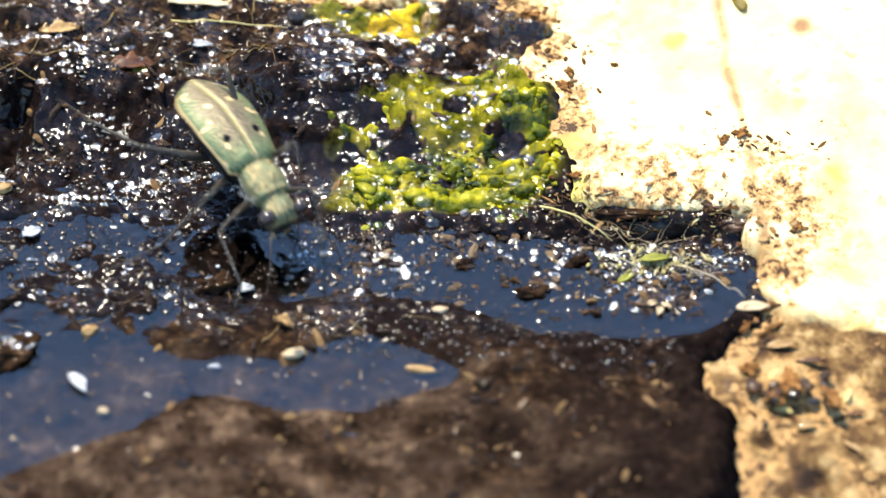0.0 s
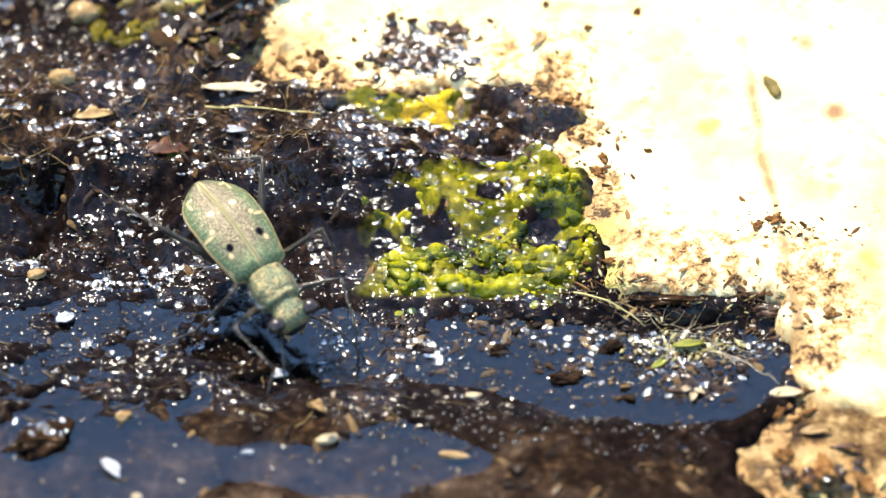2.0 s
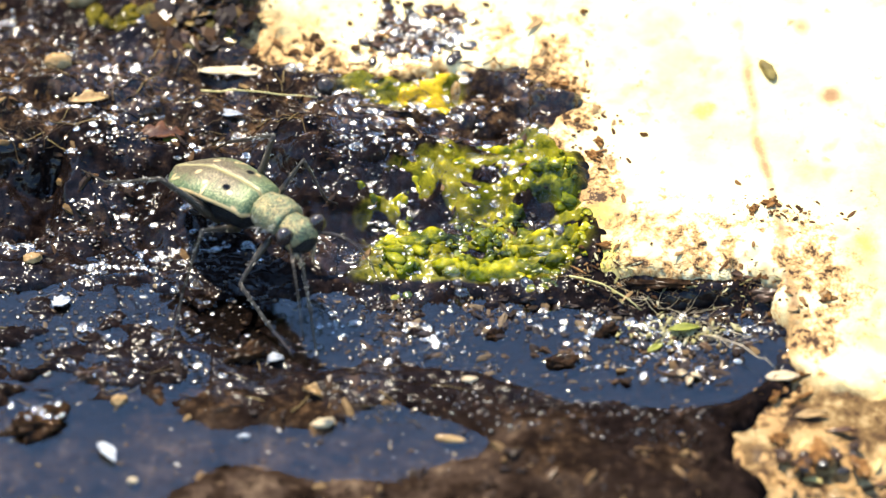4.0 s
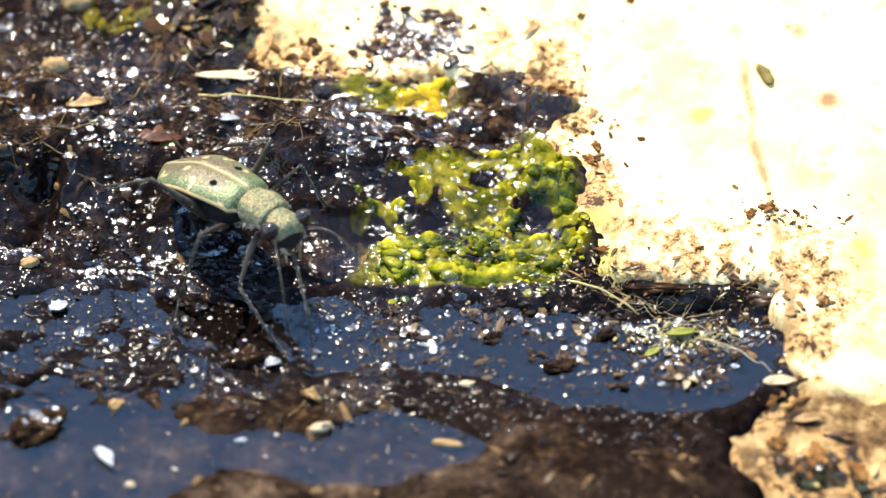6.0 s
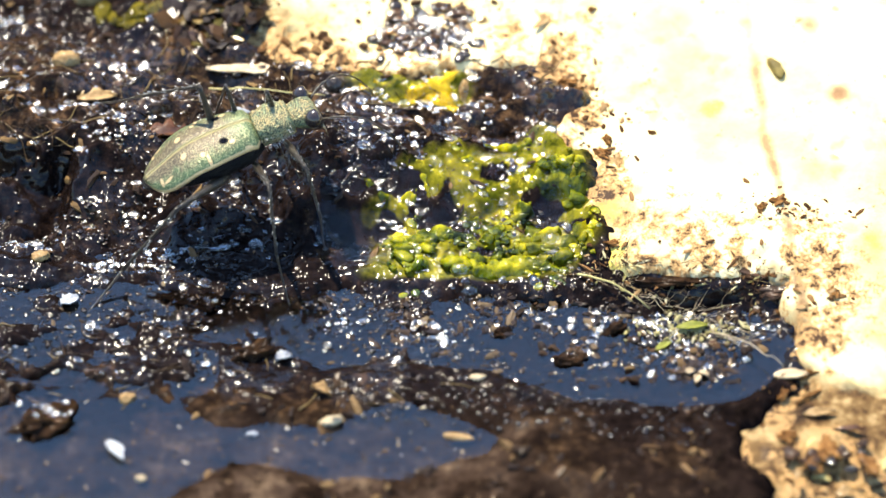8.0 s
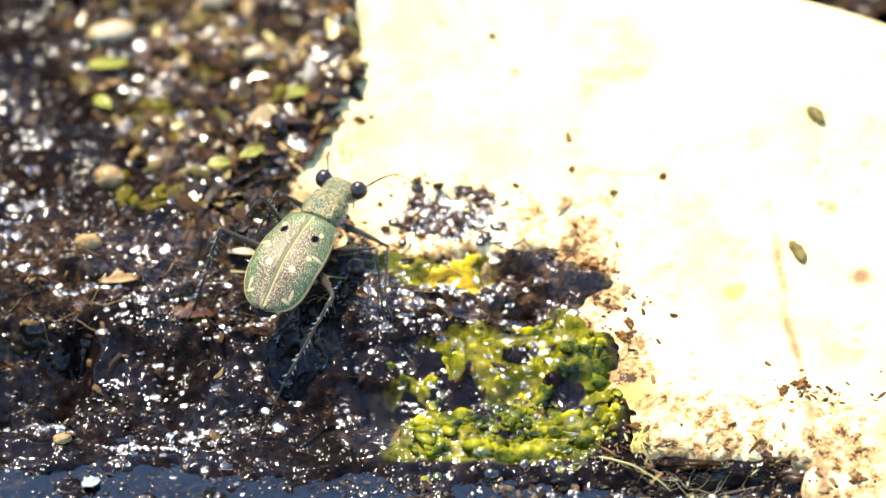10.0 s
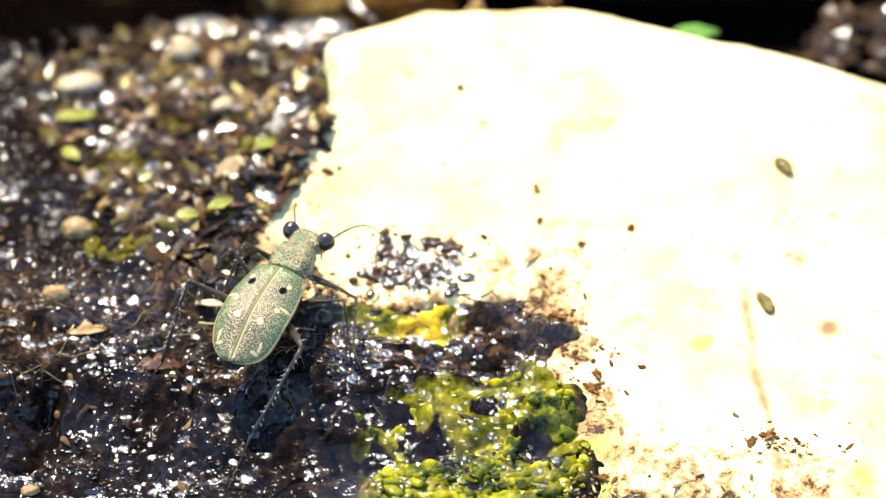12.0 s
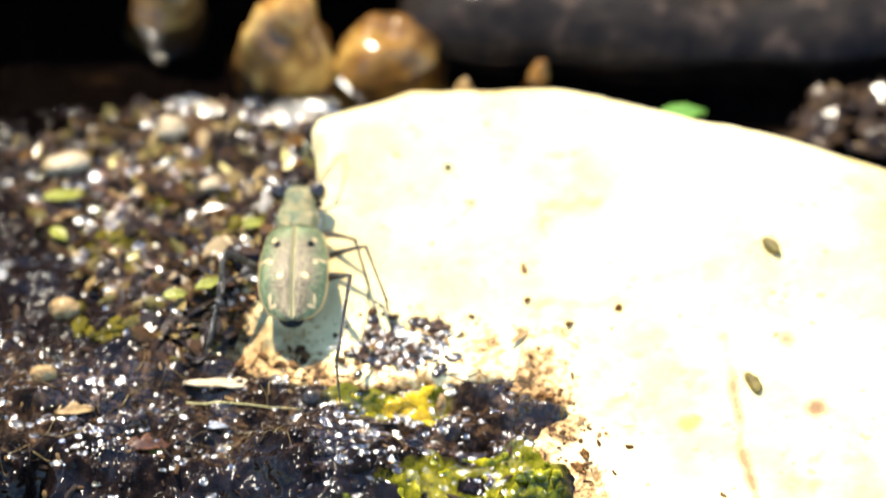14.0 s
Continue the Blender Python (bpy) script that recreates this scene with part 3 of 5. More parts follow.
# ---------------------------------------------------------------- the beetle
def wing_case():
    """Bronze-green shell with pale marks and one dark pit on each half."""
    mat, nt, b = paint("wing_case", 0.42, metal=0.25, coat=0.15, coat_rough=0.4, spec=0.35)
    at = place_of(nt)
    sep = nt.nodes.new("ShaderNodeSeparateXYZ")
    nt.links.new(at, sep.inputs[0])
    side = math_node(nt, "ABSOLUTE", sep.outputs[1])
    flat = nt.nodes.new("ShaderNodeCombineXYZ")
    nt.links.new(sep.outputs[0], flat.inputs[0])
    nt.links.new(side, flat.inputs[1])
    wob = nt.nodes.new("ShaderNodeTexNoise")
    wob.inputs["Scale"].default_value = 2200
    nt.links.new(at, wob.inputs["Vector"])

    def spot(x, y, rx, ry, soft=0.25):
        d = nt.nodes.new("ShaderNodeVectorMath")
        d.operation = "SUBTRACT"
        nt.links.new(flat.outputs[0], d.inputs[0])
        d.inputs[1].default_value = (x * MM, y * MM, 0)
        m = nt.nodes.new("ShaderNodeVectorMath")
        m.operation = "MULTIPLY"
        nt.links.new(d.outputs[0], m.inputs[0])
        m.inputs[1].default_value = (1.25 / (rx * MM), 1.25 / (ry * MM), 0)
        n = nt.nodes.new("ShaderNodeVectorMath")
        n.operation = "LENGTH"
        nt.links.new(m.outputs[0], n.inputs[0])
        v = math_node(nt, "ADD", n.outputs["Value"], math_node(nt, "MULTIPLY", math_node(nt, "SUBTRACT", wob.outputs["Fac"], 0.5), 0.7))
        return math_node(nt, "SUBTRACT", 1.0, step(nt, v, 1 - soft, 1 + soft))

    cells = nt.nodes.new("ShaderNodeTexVoronoi")
    cells.inputs["Scale"].default_value = 9500
    nt.links.new(at, cells.inputs["Vector"])
    across = attribute(nt, "across")
    rim = step(nt, math_node(nt, "ADD", across, math_node(nt, "MULTIPLY", wob.outputs["Fac"], 0.75)), 0.62, 1.12)
    front = step(nt, math_node(nt, "ADD", sep.outputs[0], math_node(nt, "MULTIPLY", wob.outputs["Fac"], 0.0016)), -0.0016, 0.0006)
    green = ramp(nt, cells.outputs["Distance"], [(0.12, (0.40, 0.42, 0.20)), (0.5, (0.075, 0.112, 0.048))])
    bronze = ramp(nt, cells.outputs["Distance"], [(0.12, (0.37, 0.31, 0.17)), (0.5, (0.085, 0.066, 0.038))])
    c = mix(nt, math_node(nt, "MAXIMUM", rim, front), bronze, green)
    c = mix(nt, math_node(nt, "SUBTRACT", 1.0, step(nt, side, 0.00006, 0.00022)), c, (0.36, 0.31, 0.15))
    pale = spot(-1.55, 1.22, 0.24, 0.17)
    for s in ((-3.2, 1.75, 0.13, 0.45), (-3.45, 1.35, 0.2, 0.2), (-4.55, 0.78, 0.24, 0.26), (-3.0, 2.15, 0.5, 0.12), (-5.9, 1.35, 0.42, 0.11), (-6.3, 1.15, 0.12, 0.3), (-0.7, 1.75, 0.35, 0.12)):
        pale = math_node(nt, "MAXIMUM", pale, spot(*s))
    c = mix(nt, pale, c, (0.56, 0.40, 0.20))
    c = mix(nt, step(nt, across, 0.84, 0.88), c, (0.62, 0.44, 0.20))
    pit = spot(-2.0, 1.02, 0.34, 0.28, 0.3)
    c = mix(nt, pit, c, (0.004, 0.005, 0.008))
    nt.links.new(c, b.inputs["Base Color"])
    sheen = math_node(nt, "SUBTRACT", 1.0, pit)
    nt.links.new(math_node(nt, "MULTIPLY", sheen, 0.35), b.inputs["Specular IOR Level"])
    nt.links.new(math_node(nt, "MULTIPLY", sheen, 0.15), b.inputs["Coat Weight"])
    bump(nt, b, cells.outputs["Distance"], 0.6, 0.00006, False)
    return mat


def shell(name, a, bcol, rough=0.42, metal=0.3, coat=0.2, spec=0.4):
    mat, nt, b = paint(name, rough, metal=metal, coat=coat, coat_rough=0.25, spec=spec)
    n = noise_of(nt, 5200, 6, 0.85)
    nt.links.new(ramp(nt, n, [(0.36, a), (0.64, bcol)]), b.inputs["Base Color"])
    bump(nt, b, n, 0.9, 0.00014, False)
    return mat


CASE = wing_case()


def collar_shell():
    """Coarsely pitted metal: teal and gold facets over a dark ground."""
    mat, nt, b = paint("thorax_shell", 0.4, metal=0.45, coat=0.2, coat_rough=0.3, spec=0.3)
    cells = nt.nodes.new("ShaderNodeTexVoronoi")
    cells.inputs["Scale"].default_value = 11000
    nt.links.new(place_of(nt), cells.inputs["Vector"])
    hue = noise_of(nt, 1500, 5, 0.8)
    top = ramp(nt, hue, [(0.36, (0.16, 0.30, 0.19)), (0.47, (0.36, 0.36, 0.18)), (0.60, (0.60, 0.44, 0.20))])
    nt.links.new(mix(nt, step(nt, cells.outputs["Distance"], 0.25, 0.7), top, (0.06, 0.075, 0.045)), b.inputs["Base Color"])
    bump(nt, b, math_node(nt, "ADD", math_node(nt, "MULTIPLY", cells.outputs["Distance"], -0.6), hue), 0.9, 0.00012, True)
    return mat


COLLAR = collar_shell()
UNDER = shell("dark_underside", (0.003, 0.003, 0.004), (0.018, 0.018, 0.018), 0.4, 0.0, 0.0, 0.15)
LIMB = shell("leg_shell", (0.003, 0.002, 0.0015), (0.05, 0.036, 0.018), 0.28, 0.0, 0.4, 0.4)
EYE_SHELL = mottled("dark_eye", [(0.3, (0.010, 0.007, 0.006)), (0.7, (0.045, 0.030, 0.024))], 3000, 0.25, 1.0, 0.00002, 0.3)
LIP = mottled("pale_lip", [(0.3, (0.16, 0.10, 0.05)), (0.7, (0.42, 0.32, 0.19))], 1500, 0.4, 0.2)
HAIR = mottled("white_hair", [(0.3, (0.62, 0.60, 0.54)), (0.7, (0.80, 0.78, 0.72))], 3000, 0.5)

LEG_PLAN = {  # hip (x, y, z), thigh, shin, foot length
    "front": ((1.3, 0.75, -1.75), 3.4, 3.4, 2.4),
    "mid": ((-0.9, 1.15, -1.95), 4.0, 4.2, 3.4),
    "hind": ((-2.5, 1.25, -2.0), 5.0, 5.8, 4.6)}


def wing_half(side, parent):
    """One wing case: a domed shell, square at the shoulder, round at the tip."""
    bm, nu, nv = bmesh.new(), 26, 12
    rows = []
    for i in range(nu + 1):
        u = i / nu
        x = -7.25 * u
        half = 2.13 * (1 - 0.20 * (1 - ease(u, -0.05, 0.45))) * max(0.0, 1 - max(0.0, (u - 0.50) / 0.505) ** 3.4) ** 0.68
        half *= 1 - 0.35 * max(0.0, 1 - u / 0.045) ** 2
        half = max(half, 0.12)
        crown = 0.42 + 0.26 * math.sin(math.pi * min(1, u * 1.25) ** 0.8) - 1.10 * max(0, u - 0.55) ** 1.5 / 0.30
        crown -= 0.35 * max(0.0, 1 - u / 0.06) ** 2
        ring = []
        for j in range(nv + 1):
            v = j / nv
            a = v * radians(84)
            y = 0.012 + half * math.sin(a) / math.sin(radians(84))
            z = crown - (1 - math.cos(a)) * (1.05 - 0.25 * u) * min(1.0, half / 1.6)
            if j == 0:
                z -= 0.05
            ring.append((x, side * y, z))
        rows.append(ring)
    grid = [[bm.verts.new(p) for p in r] for r in rows]
    low = [[bm.verts.new((p[0] * 0.985, p[1] * 0.95, p[2] - 0.10)) for p in r] for r in rows]
    for i in range(nu):
        for j in range(nv):
            bm.faces.new((grid[i][j], grid[i][j + 1], grid[i + 1][j + 1], grid[i + 1][j]))
            bm.faces.new((low[i][j], low[i + 1][j], low[i + 1][j + 1], low[i][j + 1]))
        for j in (0, nv):
            bm.faces.new((grid[i][j], grid[i + 1][j], low[i + 1][j], low[i][j]))
    for i in (0, nu):
        for j in range(nv):
            bm.faces.new((grid[i][j], grid[i][j + 1], low[i][j + 1], low[i][j]))
    bmesh.ops.recalc_face_normals(bm, faces=bm.faces)
    ob = part("wing_case", bm, CASE, parent, "bronze-green wing case with pale marks and a dark pit")
    across = [j / nv for i in range(nu + 1) for j in range(nv + 1)] * 2
    ob.data.attributes.new("across", "FLOAT", "POINT").data.foreach_set("value", across)
    return ob


def oval(x, half, top, low, square=2.4, n=20):
    ring = []
    for i in range(n):
        a = 2 * math.pi * i / n
        c, s = math.cos(a), math.sin(a)
        c, s = math.copysign(abs(c) ** (2 / square), c), math.copysign(abs(s) ** (2 / square), s)
        ring.append((x, half * c, (top + low) / 2 + (top - low) / 2 * s))
    return ring


NECK = Vector((2.0, 0, -0.5))


def head_part(name, bm, material, parent, label, blunt=True):
    """The head hangs forward and down from the thorax; it is drawn from the neck."""
    for v in bm.verts:
        if blunt and v.co.x > 3.3:
            v.co.x = 3.3 + 0.45 * (v.co.x - 3.3)
    bmesh.ops.rotate(bm, cent=(2.1, 0, -0.5), matrix=Matrix.Rotation(radians(9), 3, "Y"), verts=bm.verts)
    bmesh.ops.translate(bm, vec=Vector((0.24, 0, -0.10)) - NECK, verts=bm.verts)
    return part(name, bm, material, parent, label)


def beetle_body():
    body = new("tiger_beetle")
    tagged(body, "small bronze-green tiger beetle with pale spots on long bristly legs", "beetle")
    wing_half(1, body)
    wing_half(-1, body)
    bm = loft(bmesh.new(), [oval(0.1, 1.1, 0.1, -1.7), oval(-0.8, 1.6, 0.1, -2.15), oval(-2.4, 1.75, 0.05, -2.2), oval(-4.6, 1.75, -0.05, -1.75), oval(-6.2, 1.25, -0.55, -1.35), oval(-7.0, 0.8, -0.80, -1.2), oval(-7.3, 0.55, -0.95, -1.25), oval(-7.45, 0.2, -1.05, -1.2)])
    part("abdomen", bm, UNDER, body, "dark blue-black underside")
    # thorax shield with its two cross grooves
    rings = []
    for x, half, top in ((-0.05, 1.05, 0.22), (0.06, 1.3, 0.36), (0.28, 1.38, 0.40), (0.40, 1.36, 0.30), (0.52, 1.42, 0.36), (0.95, 1.5, 0.46), (1.45, 1.46, 0.42), (1.72, 1.38, 0.28), (1.84, 1.36, 0.20), (1.96, 1.36, 0.26), (2.12, 1.26, 0.16), (2.2, 1.0, 0.0)):
        rings.append(oval(x, half * 0.88, top, -1.55, 2.3, 24))
    thorax = part("thorax", loft(bmesh.new(), rings), COLLAR, body, "rough greenish thorax with cross grooves")
    rng, hairs = random.Random(77), bmesh.new()
    for k in range(90):
        s, x = rng.choice((1, -1)), rng.uniform(0.1, 2.0)
        p = Vector((x, s * rng.uniform(1.02, 1.2), rng.uniform(-1.3, -0.35)))
        tube(hairs, [p, p + Vector((rng.uniform(-0.1, 0.2), s * rng.uniform(0.2, 0.42), rng.uniform(-0.25, 0.15)))], [0.014, 0.005], 4)
    part("hair", hairs, HAIR, thorax, "white hairs along the flank")
    rings = [oval(1.6, 0.8, -0.05, -1.2, 2.2, 24), oval(2.0, 0.85, 0.0, -1.25, 2.2, 24), oval(2.4, 0.98, 0.10, -1.4, 2.2, 24), oval(2.85, 1.16, 0.10, -1.55, 2.2, 24), oval(3.25, 1.22, 0.0, -1.65, 2.2, 24),
             oval(3.6, 1.08, -0.22, -1.7, 2.2, 24), oval(3.9, 0.85, -0.52, -1.7, 2.2, 24), oval(4.1, 0.62, -0.85, -1.6, 2.2, 24)]
    head = head_part("head", loft(bmesh.new(), rings), COLLAR, body, "greenish head with fine wrinkles")
    for s in (1, -1):
        bm = bmesh.new()
        made = bmesh.ops.create_uvsphere(bm, u_segments=20, v_segments=14, radius=1.0)["verts"]
        for v in made:
            v.co = Vector((3.14 + 0.62 * v.co.x, s * 1.16 + 0.55 * v.co.y, -0.38 + 0.60 * v.co.z))
        head_part("eye", bm, EYE_SHELL, head, "bulging dark glossy eye")
        jaw = tube(bmesh.new(), [(3.9, s * 0.62, -1.5), (4.2, s * 0.6, -1.75), (4.4, s * 0.4, -1.95), (4.45, s * 0.10, -2.05)], [0.18, 0.14, 0.09, 0.03])
        head_part("jaw", jaw, LIP, head, "pale curved jaw with a dark tip")
        pts, rad = [], []
        for k in range(23):
            q = k / 22
            a = 0.5 + 0.5 * q
            pts.append((3.5 + 5.2 * q - 0.8 * q * q, s * (0.95 + 2.6 * q ** 0.8 - 0.6 * q * q), -0.75 + 0.9 * math.sin(q * 2.2) - 4.0 * q ** 2.2))
            rad.append((0.085 - 0.045 * q) * (1.0 if k % 2 else 0.75))
        head_part("antenna", tube(bmesh.new(), pts, rad, 6), LIMB, head, "thin dark jointed antenna", False)
        palp = tube(bmesh.new(), [(4.0, s * 0.35, -1.6), (4.4, s * 0.5, -2.1), (4.5, s * 0.45, -2.6)], [0.11, 0.09, 0.07], 6)
        head_part("palp", palp, LIP, head, "pale mouth feeler")
    face = loft(bmesh.new(), [oval(3.3, 1.1, -0.62, -1.74, 2.3, 20), oval(3.75, 1.0, -0.55, -1.80, 2.3, 20), oval(4.08, 0.74, -0.78, -1.76, 2.3, 20), oval(4.18, 0.5, -0.95, -1.68, 2.3, 20)])
    head_part("face", face, UNDER, head, "dark front of the head")
    lip = loft(bmesh.new(), [oval(3.95, 0.7, -0.92, -1.5), oval(4.2, 0.66, -1.08, -1.55), oval(4.38, 0.46, -1.25, -1.58), oval(4.42, 0.2, -1.32, -1.5)])
    head_part("lip", lip, UNDER, head, "dark upper lip")
    return body, head


def leg_pieces(which, side, body):
    """Thigh, shin and foot, each drawn along its own x axis; the foot rides on the shin."""
    hip, thigh, shin, foot = LEG_PLAN[which]
    rng = random.Random(which + str(side))
    n, slim = 9, 1.0 if which == "hind" else 0.72
    bm = tube(bmesh.new(), [(thigh * k / n, 0, 0.10 * math.sin(math.pi * k / n)) for k in range(n + 1)],
              [r * slim for r in (0.17, 0.28, 0.33, 0.31, 0.27, 0.23, 0.20, 0.17, 0.15, 0.13)], 10)
    upper = part("thigh", bm, LIMB, body, "dark bronze thigh with white hairs")
    hairs = bmesh.new()
    for k in range(16):
        x = thigh * rng.uniform(0.15, 0.95)
        a = rng.uniform(0, 6.28)
        d = Vector((0.35, math.cos(a), math.sin(a))) * rng.uniform(0.16, 0.3) * slim
        p = Vector((x, 0.3 * slim * math.cos(a) * (1 - 0.5 * x / thigh), 0.3 * slim * math.sin(a) * (1 - 0.5 * x / thigh) + 0.06))
        tube(hairs, [p, p + d], [0.013, 0.005], 4)
    part("hair", hairs, HAIR, upper, "short white hairs")
    bm = tube(bmesh.new(), [(shin * k / 8, 0, 0) for k in range(9)], [r * (0.3 + 0.7 * slim) for r in (0.15, 0.13, 0.115, 0.105, 0.10, 0.10, 0.10, 0.11, 0.12)], 8)
    lower = part("shin", bm, LIMB, body, "thin dark spined shin")
    spines = bmesh.new()
    for k in range(int(shin * 2.6)):
        x = shin * (0.08 + 0.92 * k / (shin * 2.6))
        for a in (rng.uniform(0, 6.28), rng.uniform(0, 6.28)):
            p = Vector((x, 0.09 * math.cos(a), 0.09 * math.sin(a)))
            tube(spines, [p, p + Vector((0.20, 0.19 * math.cos(a), 0.19 * math.sin(a))) * slim ** 2], [0.022 if which == "hind" else 0.010, 0.005], 4)
    part("spine", spines, HAIR, lower, "rows of pale spines")
    pts, rad = [], []
    for k in range(16):
        q = k / 15
        pts.append((foot * q, 0, -0.18 * math.sin(q * 2.6)))
        rad.append(0.085 * (1 - 0.45 * q) * (1.0 if k % 3 else 0.72))
    bm = tube(bmesh.new(), pts, rad, 6)
    for s in (1, -1):
        tube(bm, [(foot, 0, -0.1), (foot + 0.2, s * 0.12, -0.12), (foot + 0.32, s * 0.16, -0.22)], [0.035, 0.025, 0.008], 4)
    tarsus = part("foot", bm, LIMB, lower, "slender jointed foot with two claws")
    return upper, lower, tarsus


beetle, beetle_head = beetle_body()
LEGS = {(w, s): leg_pieces(w, s, beetle) for w in LEG_PLAN for s in (1, -1)}


def stance(x, y, z, yaw, pitch, roll):
    """The beetle's place in millimetres and its turn: pitch lifts the head."""
    return Matrix.Translation(Vector((x, y, z)) * MM) @ Matrix.Rotation(radians(yaw), 4, "Z") @ Matrix.Rotation(radians(-pitch), 4, "Y") @ Matrix.Rotation(radians(roll), 4, "X")


def along(x, near):
    """A turn that lays the x axis along x, its z axis near a given way."""
    x = x.normalized()
    y = near.cross(x)
    y = y.normalized() if y.length > 0.02 else x.orthogonal().normalized()
    return Matrix((x, y, x.cross(y))).transposed().to_4x4()


def limb(body_at, which, side, knee_at, ankle_at, tip_at):
    """Poses of thigh and shin, in the beetle's space, and of the foot on the shin, that bring the ankle
    to its place, the knee towards its own and the claws down to the ground."""
    (hx, hy, hz), a, b, c = LEG_PLAN[which]
    back = body_at.inverted()
    hip = Vector((hx, side * hy, hz))
    pole, ankle, tip = (back @ (Vector(p) * MM) / MM for p in (knee_at, ankle_at, tip_at))
    d = ankle - hip
    dist = min(max(d.length, abs(b - a) + 0.6), a + b - 0.1)
    u = d.normalized()
    out = pole - hip
    n = (out - u * out.dot(u)).normalized()
    s = (a * a - b * b + dist * dist) / (2 * dist)
    knee = hip + u * s + n * math.sqrt(max(0.0, a * a - s * s))
    ankle = hip + u * dist
    upper = Matrix.Translation(hip * MM) @ along(knee - hip, n)
    lower = Matrix.Translation(knee * MM) @ along(ankle - knee, n)
    way = lower.to_3x3().inverted() @ (tip - ankle)
    foot = Matrix.Translation((b * MM, 0, 0)) @ along(way, Vector((0, 0, 1)))
    return upper, lower, foot


# ---------------------------------------------------------------- algae
def tops(x, y):
    X, Y = np.asarray(x, float), np.asarray(y, float)
    on_rock = (X > -17) & (X < 44) & (Y > -34) & (Y < 47)
    return np.maximum(mud_height(X, Y), np.where(on_rock, rock_height(X, Y), -99))


def scatter(n, outline, rng, margin=0.0):
    """Random places within an outline of the plan."""
    low, high = np.min(outline, 0), np.max(outline, 0)
    p = rng.uniform(low, high, (n * 6, 2))
    p = p[inside(p[:, 0], p[:, 1], outline) > margin][:n]
    return p[:, 0], p[:, 1]


SPHERES = {}


def unit_ball(level):
    if level not in SPHERES:
        bm = bmesh.new()
        bmesh.ops.create_icosphere(bm, subdivisions=level, radius=1.0)
        SPHERES[level] = (np.array([v.co[:] for v in bm.verts]), np.array([[v.index for v in f.verts] for f in bm.faces]))
        bm.free()
    return SPHERES[level]


def heap(name, centres, sizes, rng, material, level=1, rough=0.2, tip=0.5, layers=(), smooth=True):
    """Many uneven lumps joined into one mesh."""
    V, F = unit_ball(level)
    n, k = len(centres), len(V)
    turn = rng.uniform(0, 2 * math.pi, n)
    lean, roll = rng.uniform(-tip, tip, n), rng.uniform(-tip, tip, n)
    lump = 1 + rough * rng.uniform(-1, 1, (n, k, 1))
    P = V[None] * lump * sizes[:, None, :]
    for ang, i, j in ((lean, 1, 2), (roll, 0, 2), (turn, 0, 1)):
        c, s = np.cos(ang)[:, None], np.sin(ang)[:, None]
        a, b = P[..., i] * c - P[..., j] * s, P[..., i] * s + P[..., j] * c
        P[..., i], P[..., j] = a, b
    P = (P + centres[:, None, :]).reshape(-1, 3) * MM
    faces = (F[None] + (np.arange(n) * k)[:, None, None]).reshape(-1, 3)
    me = bpy.data.meshes.new(name)
    me.from_pydata(P.tolist(), [], faces.tolist())
    me.polygons.foreach_set("use_smooth", np.full(len(me.polygons), smooth))
    for key, values in layers:
        me.attributes.new(key, "FLOAT", "POINT").data.foreach_set("value", np.repeat(values, k).astype(np.float32))
    me.materials.append(material)
    return new(name, me)


ALGA_DROP = wet_algae("algae_drop")
drop_skin = ALGA_DROP.node_tree.nodes["Principled BSDF"].inputs
drop_skin["Coat Roughness"].default_value, drop_skin["Coat IOR"].default_value = 0.22, 1.55
RNG = np.random.default_rng(5)


def beads(name, x, y, r, label, sunk=0.35, tall=0.5, up=0.0, material=WET_GRAIN):
    z = tops(x, y)
    z = np.where(y < 4, np.maximum(z, POOL_LEVEL), np.where(y > 33, np.maximum(z, BACK_LEVEL), z)) + up + r * tall * (1 - 2 * sunk)
    ob = heap(name, np.stack([x, y, z], -1), np.stack([r * RNG.uniform(0.9, 1.5, len(r)), r, r * tall], -1), RNG, material, 2, 0.0, 0.2)
    ob.visible_shadow = material == WET_GRAIN
    return tagged(ob, label, "wet grains" if material == WET_GRAIN else "water drops", kind="stuff")


MUD_AREA = [(-30, 2.5), (-30, 34), (-26, 34), (-20, 24), (-16, 17), (-12, 16), (5, 15), (7, 10), (7, 1), (-2, 1.5)]
x, y = scatter(5000, MUD_AREA, RNG)
keep = grain(x, y, 2.4, 79, 4) > RNG.normal(0.11, 0.06, len(x))
x, y = x[keep], y[keep]
beads("wet_grains", x, y, 0.05 + 0.13 * RNG.random(len(x)) ** 2, "dark glistening grains on wet mud", 0.2, 0.22, 0.02)
x, y = scatter(850, MUD_AREA, RNG)
keep = grain(x, y, 4.0, 78, 3) > RNG.normal(0.02, 0.08, len(x))
x, y = x[keep], y[keep]
beads("water_drops", x, y, 0.14 + 0.32 * RNG.random(len(x)) ** 2, "flat sunlit water drops on wet mud", 0.2, 0.15, 0.02, BRIGHT_DROP)
x, y = scatter(45, ALGAE_BED, RNG)
beads("bubbles", x, y, 0.10 + 0.45 * RNG.random(len(x)) ** 3, "clear gas bubbles caught in algae", 0.2, 0.85, 0.0, DROP)
x, y = scatter(800, ALGAE_BED, RNG)
keep = grain(x, y, 3.0, 85, 3) > RNG.normal(0.08, 0.06, len(x))
x, y = x[keep], y[keep]
beads("algae_drops", x, y, 0.06 + 0.30 * RNG.random(len(x)) ** 2, "sunlit slimy beads on algae", 0.2, 0.20, 0.2, ALGA_DROP)
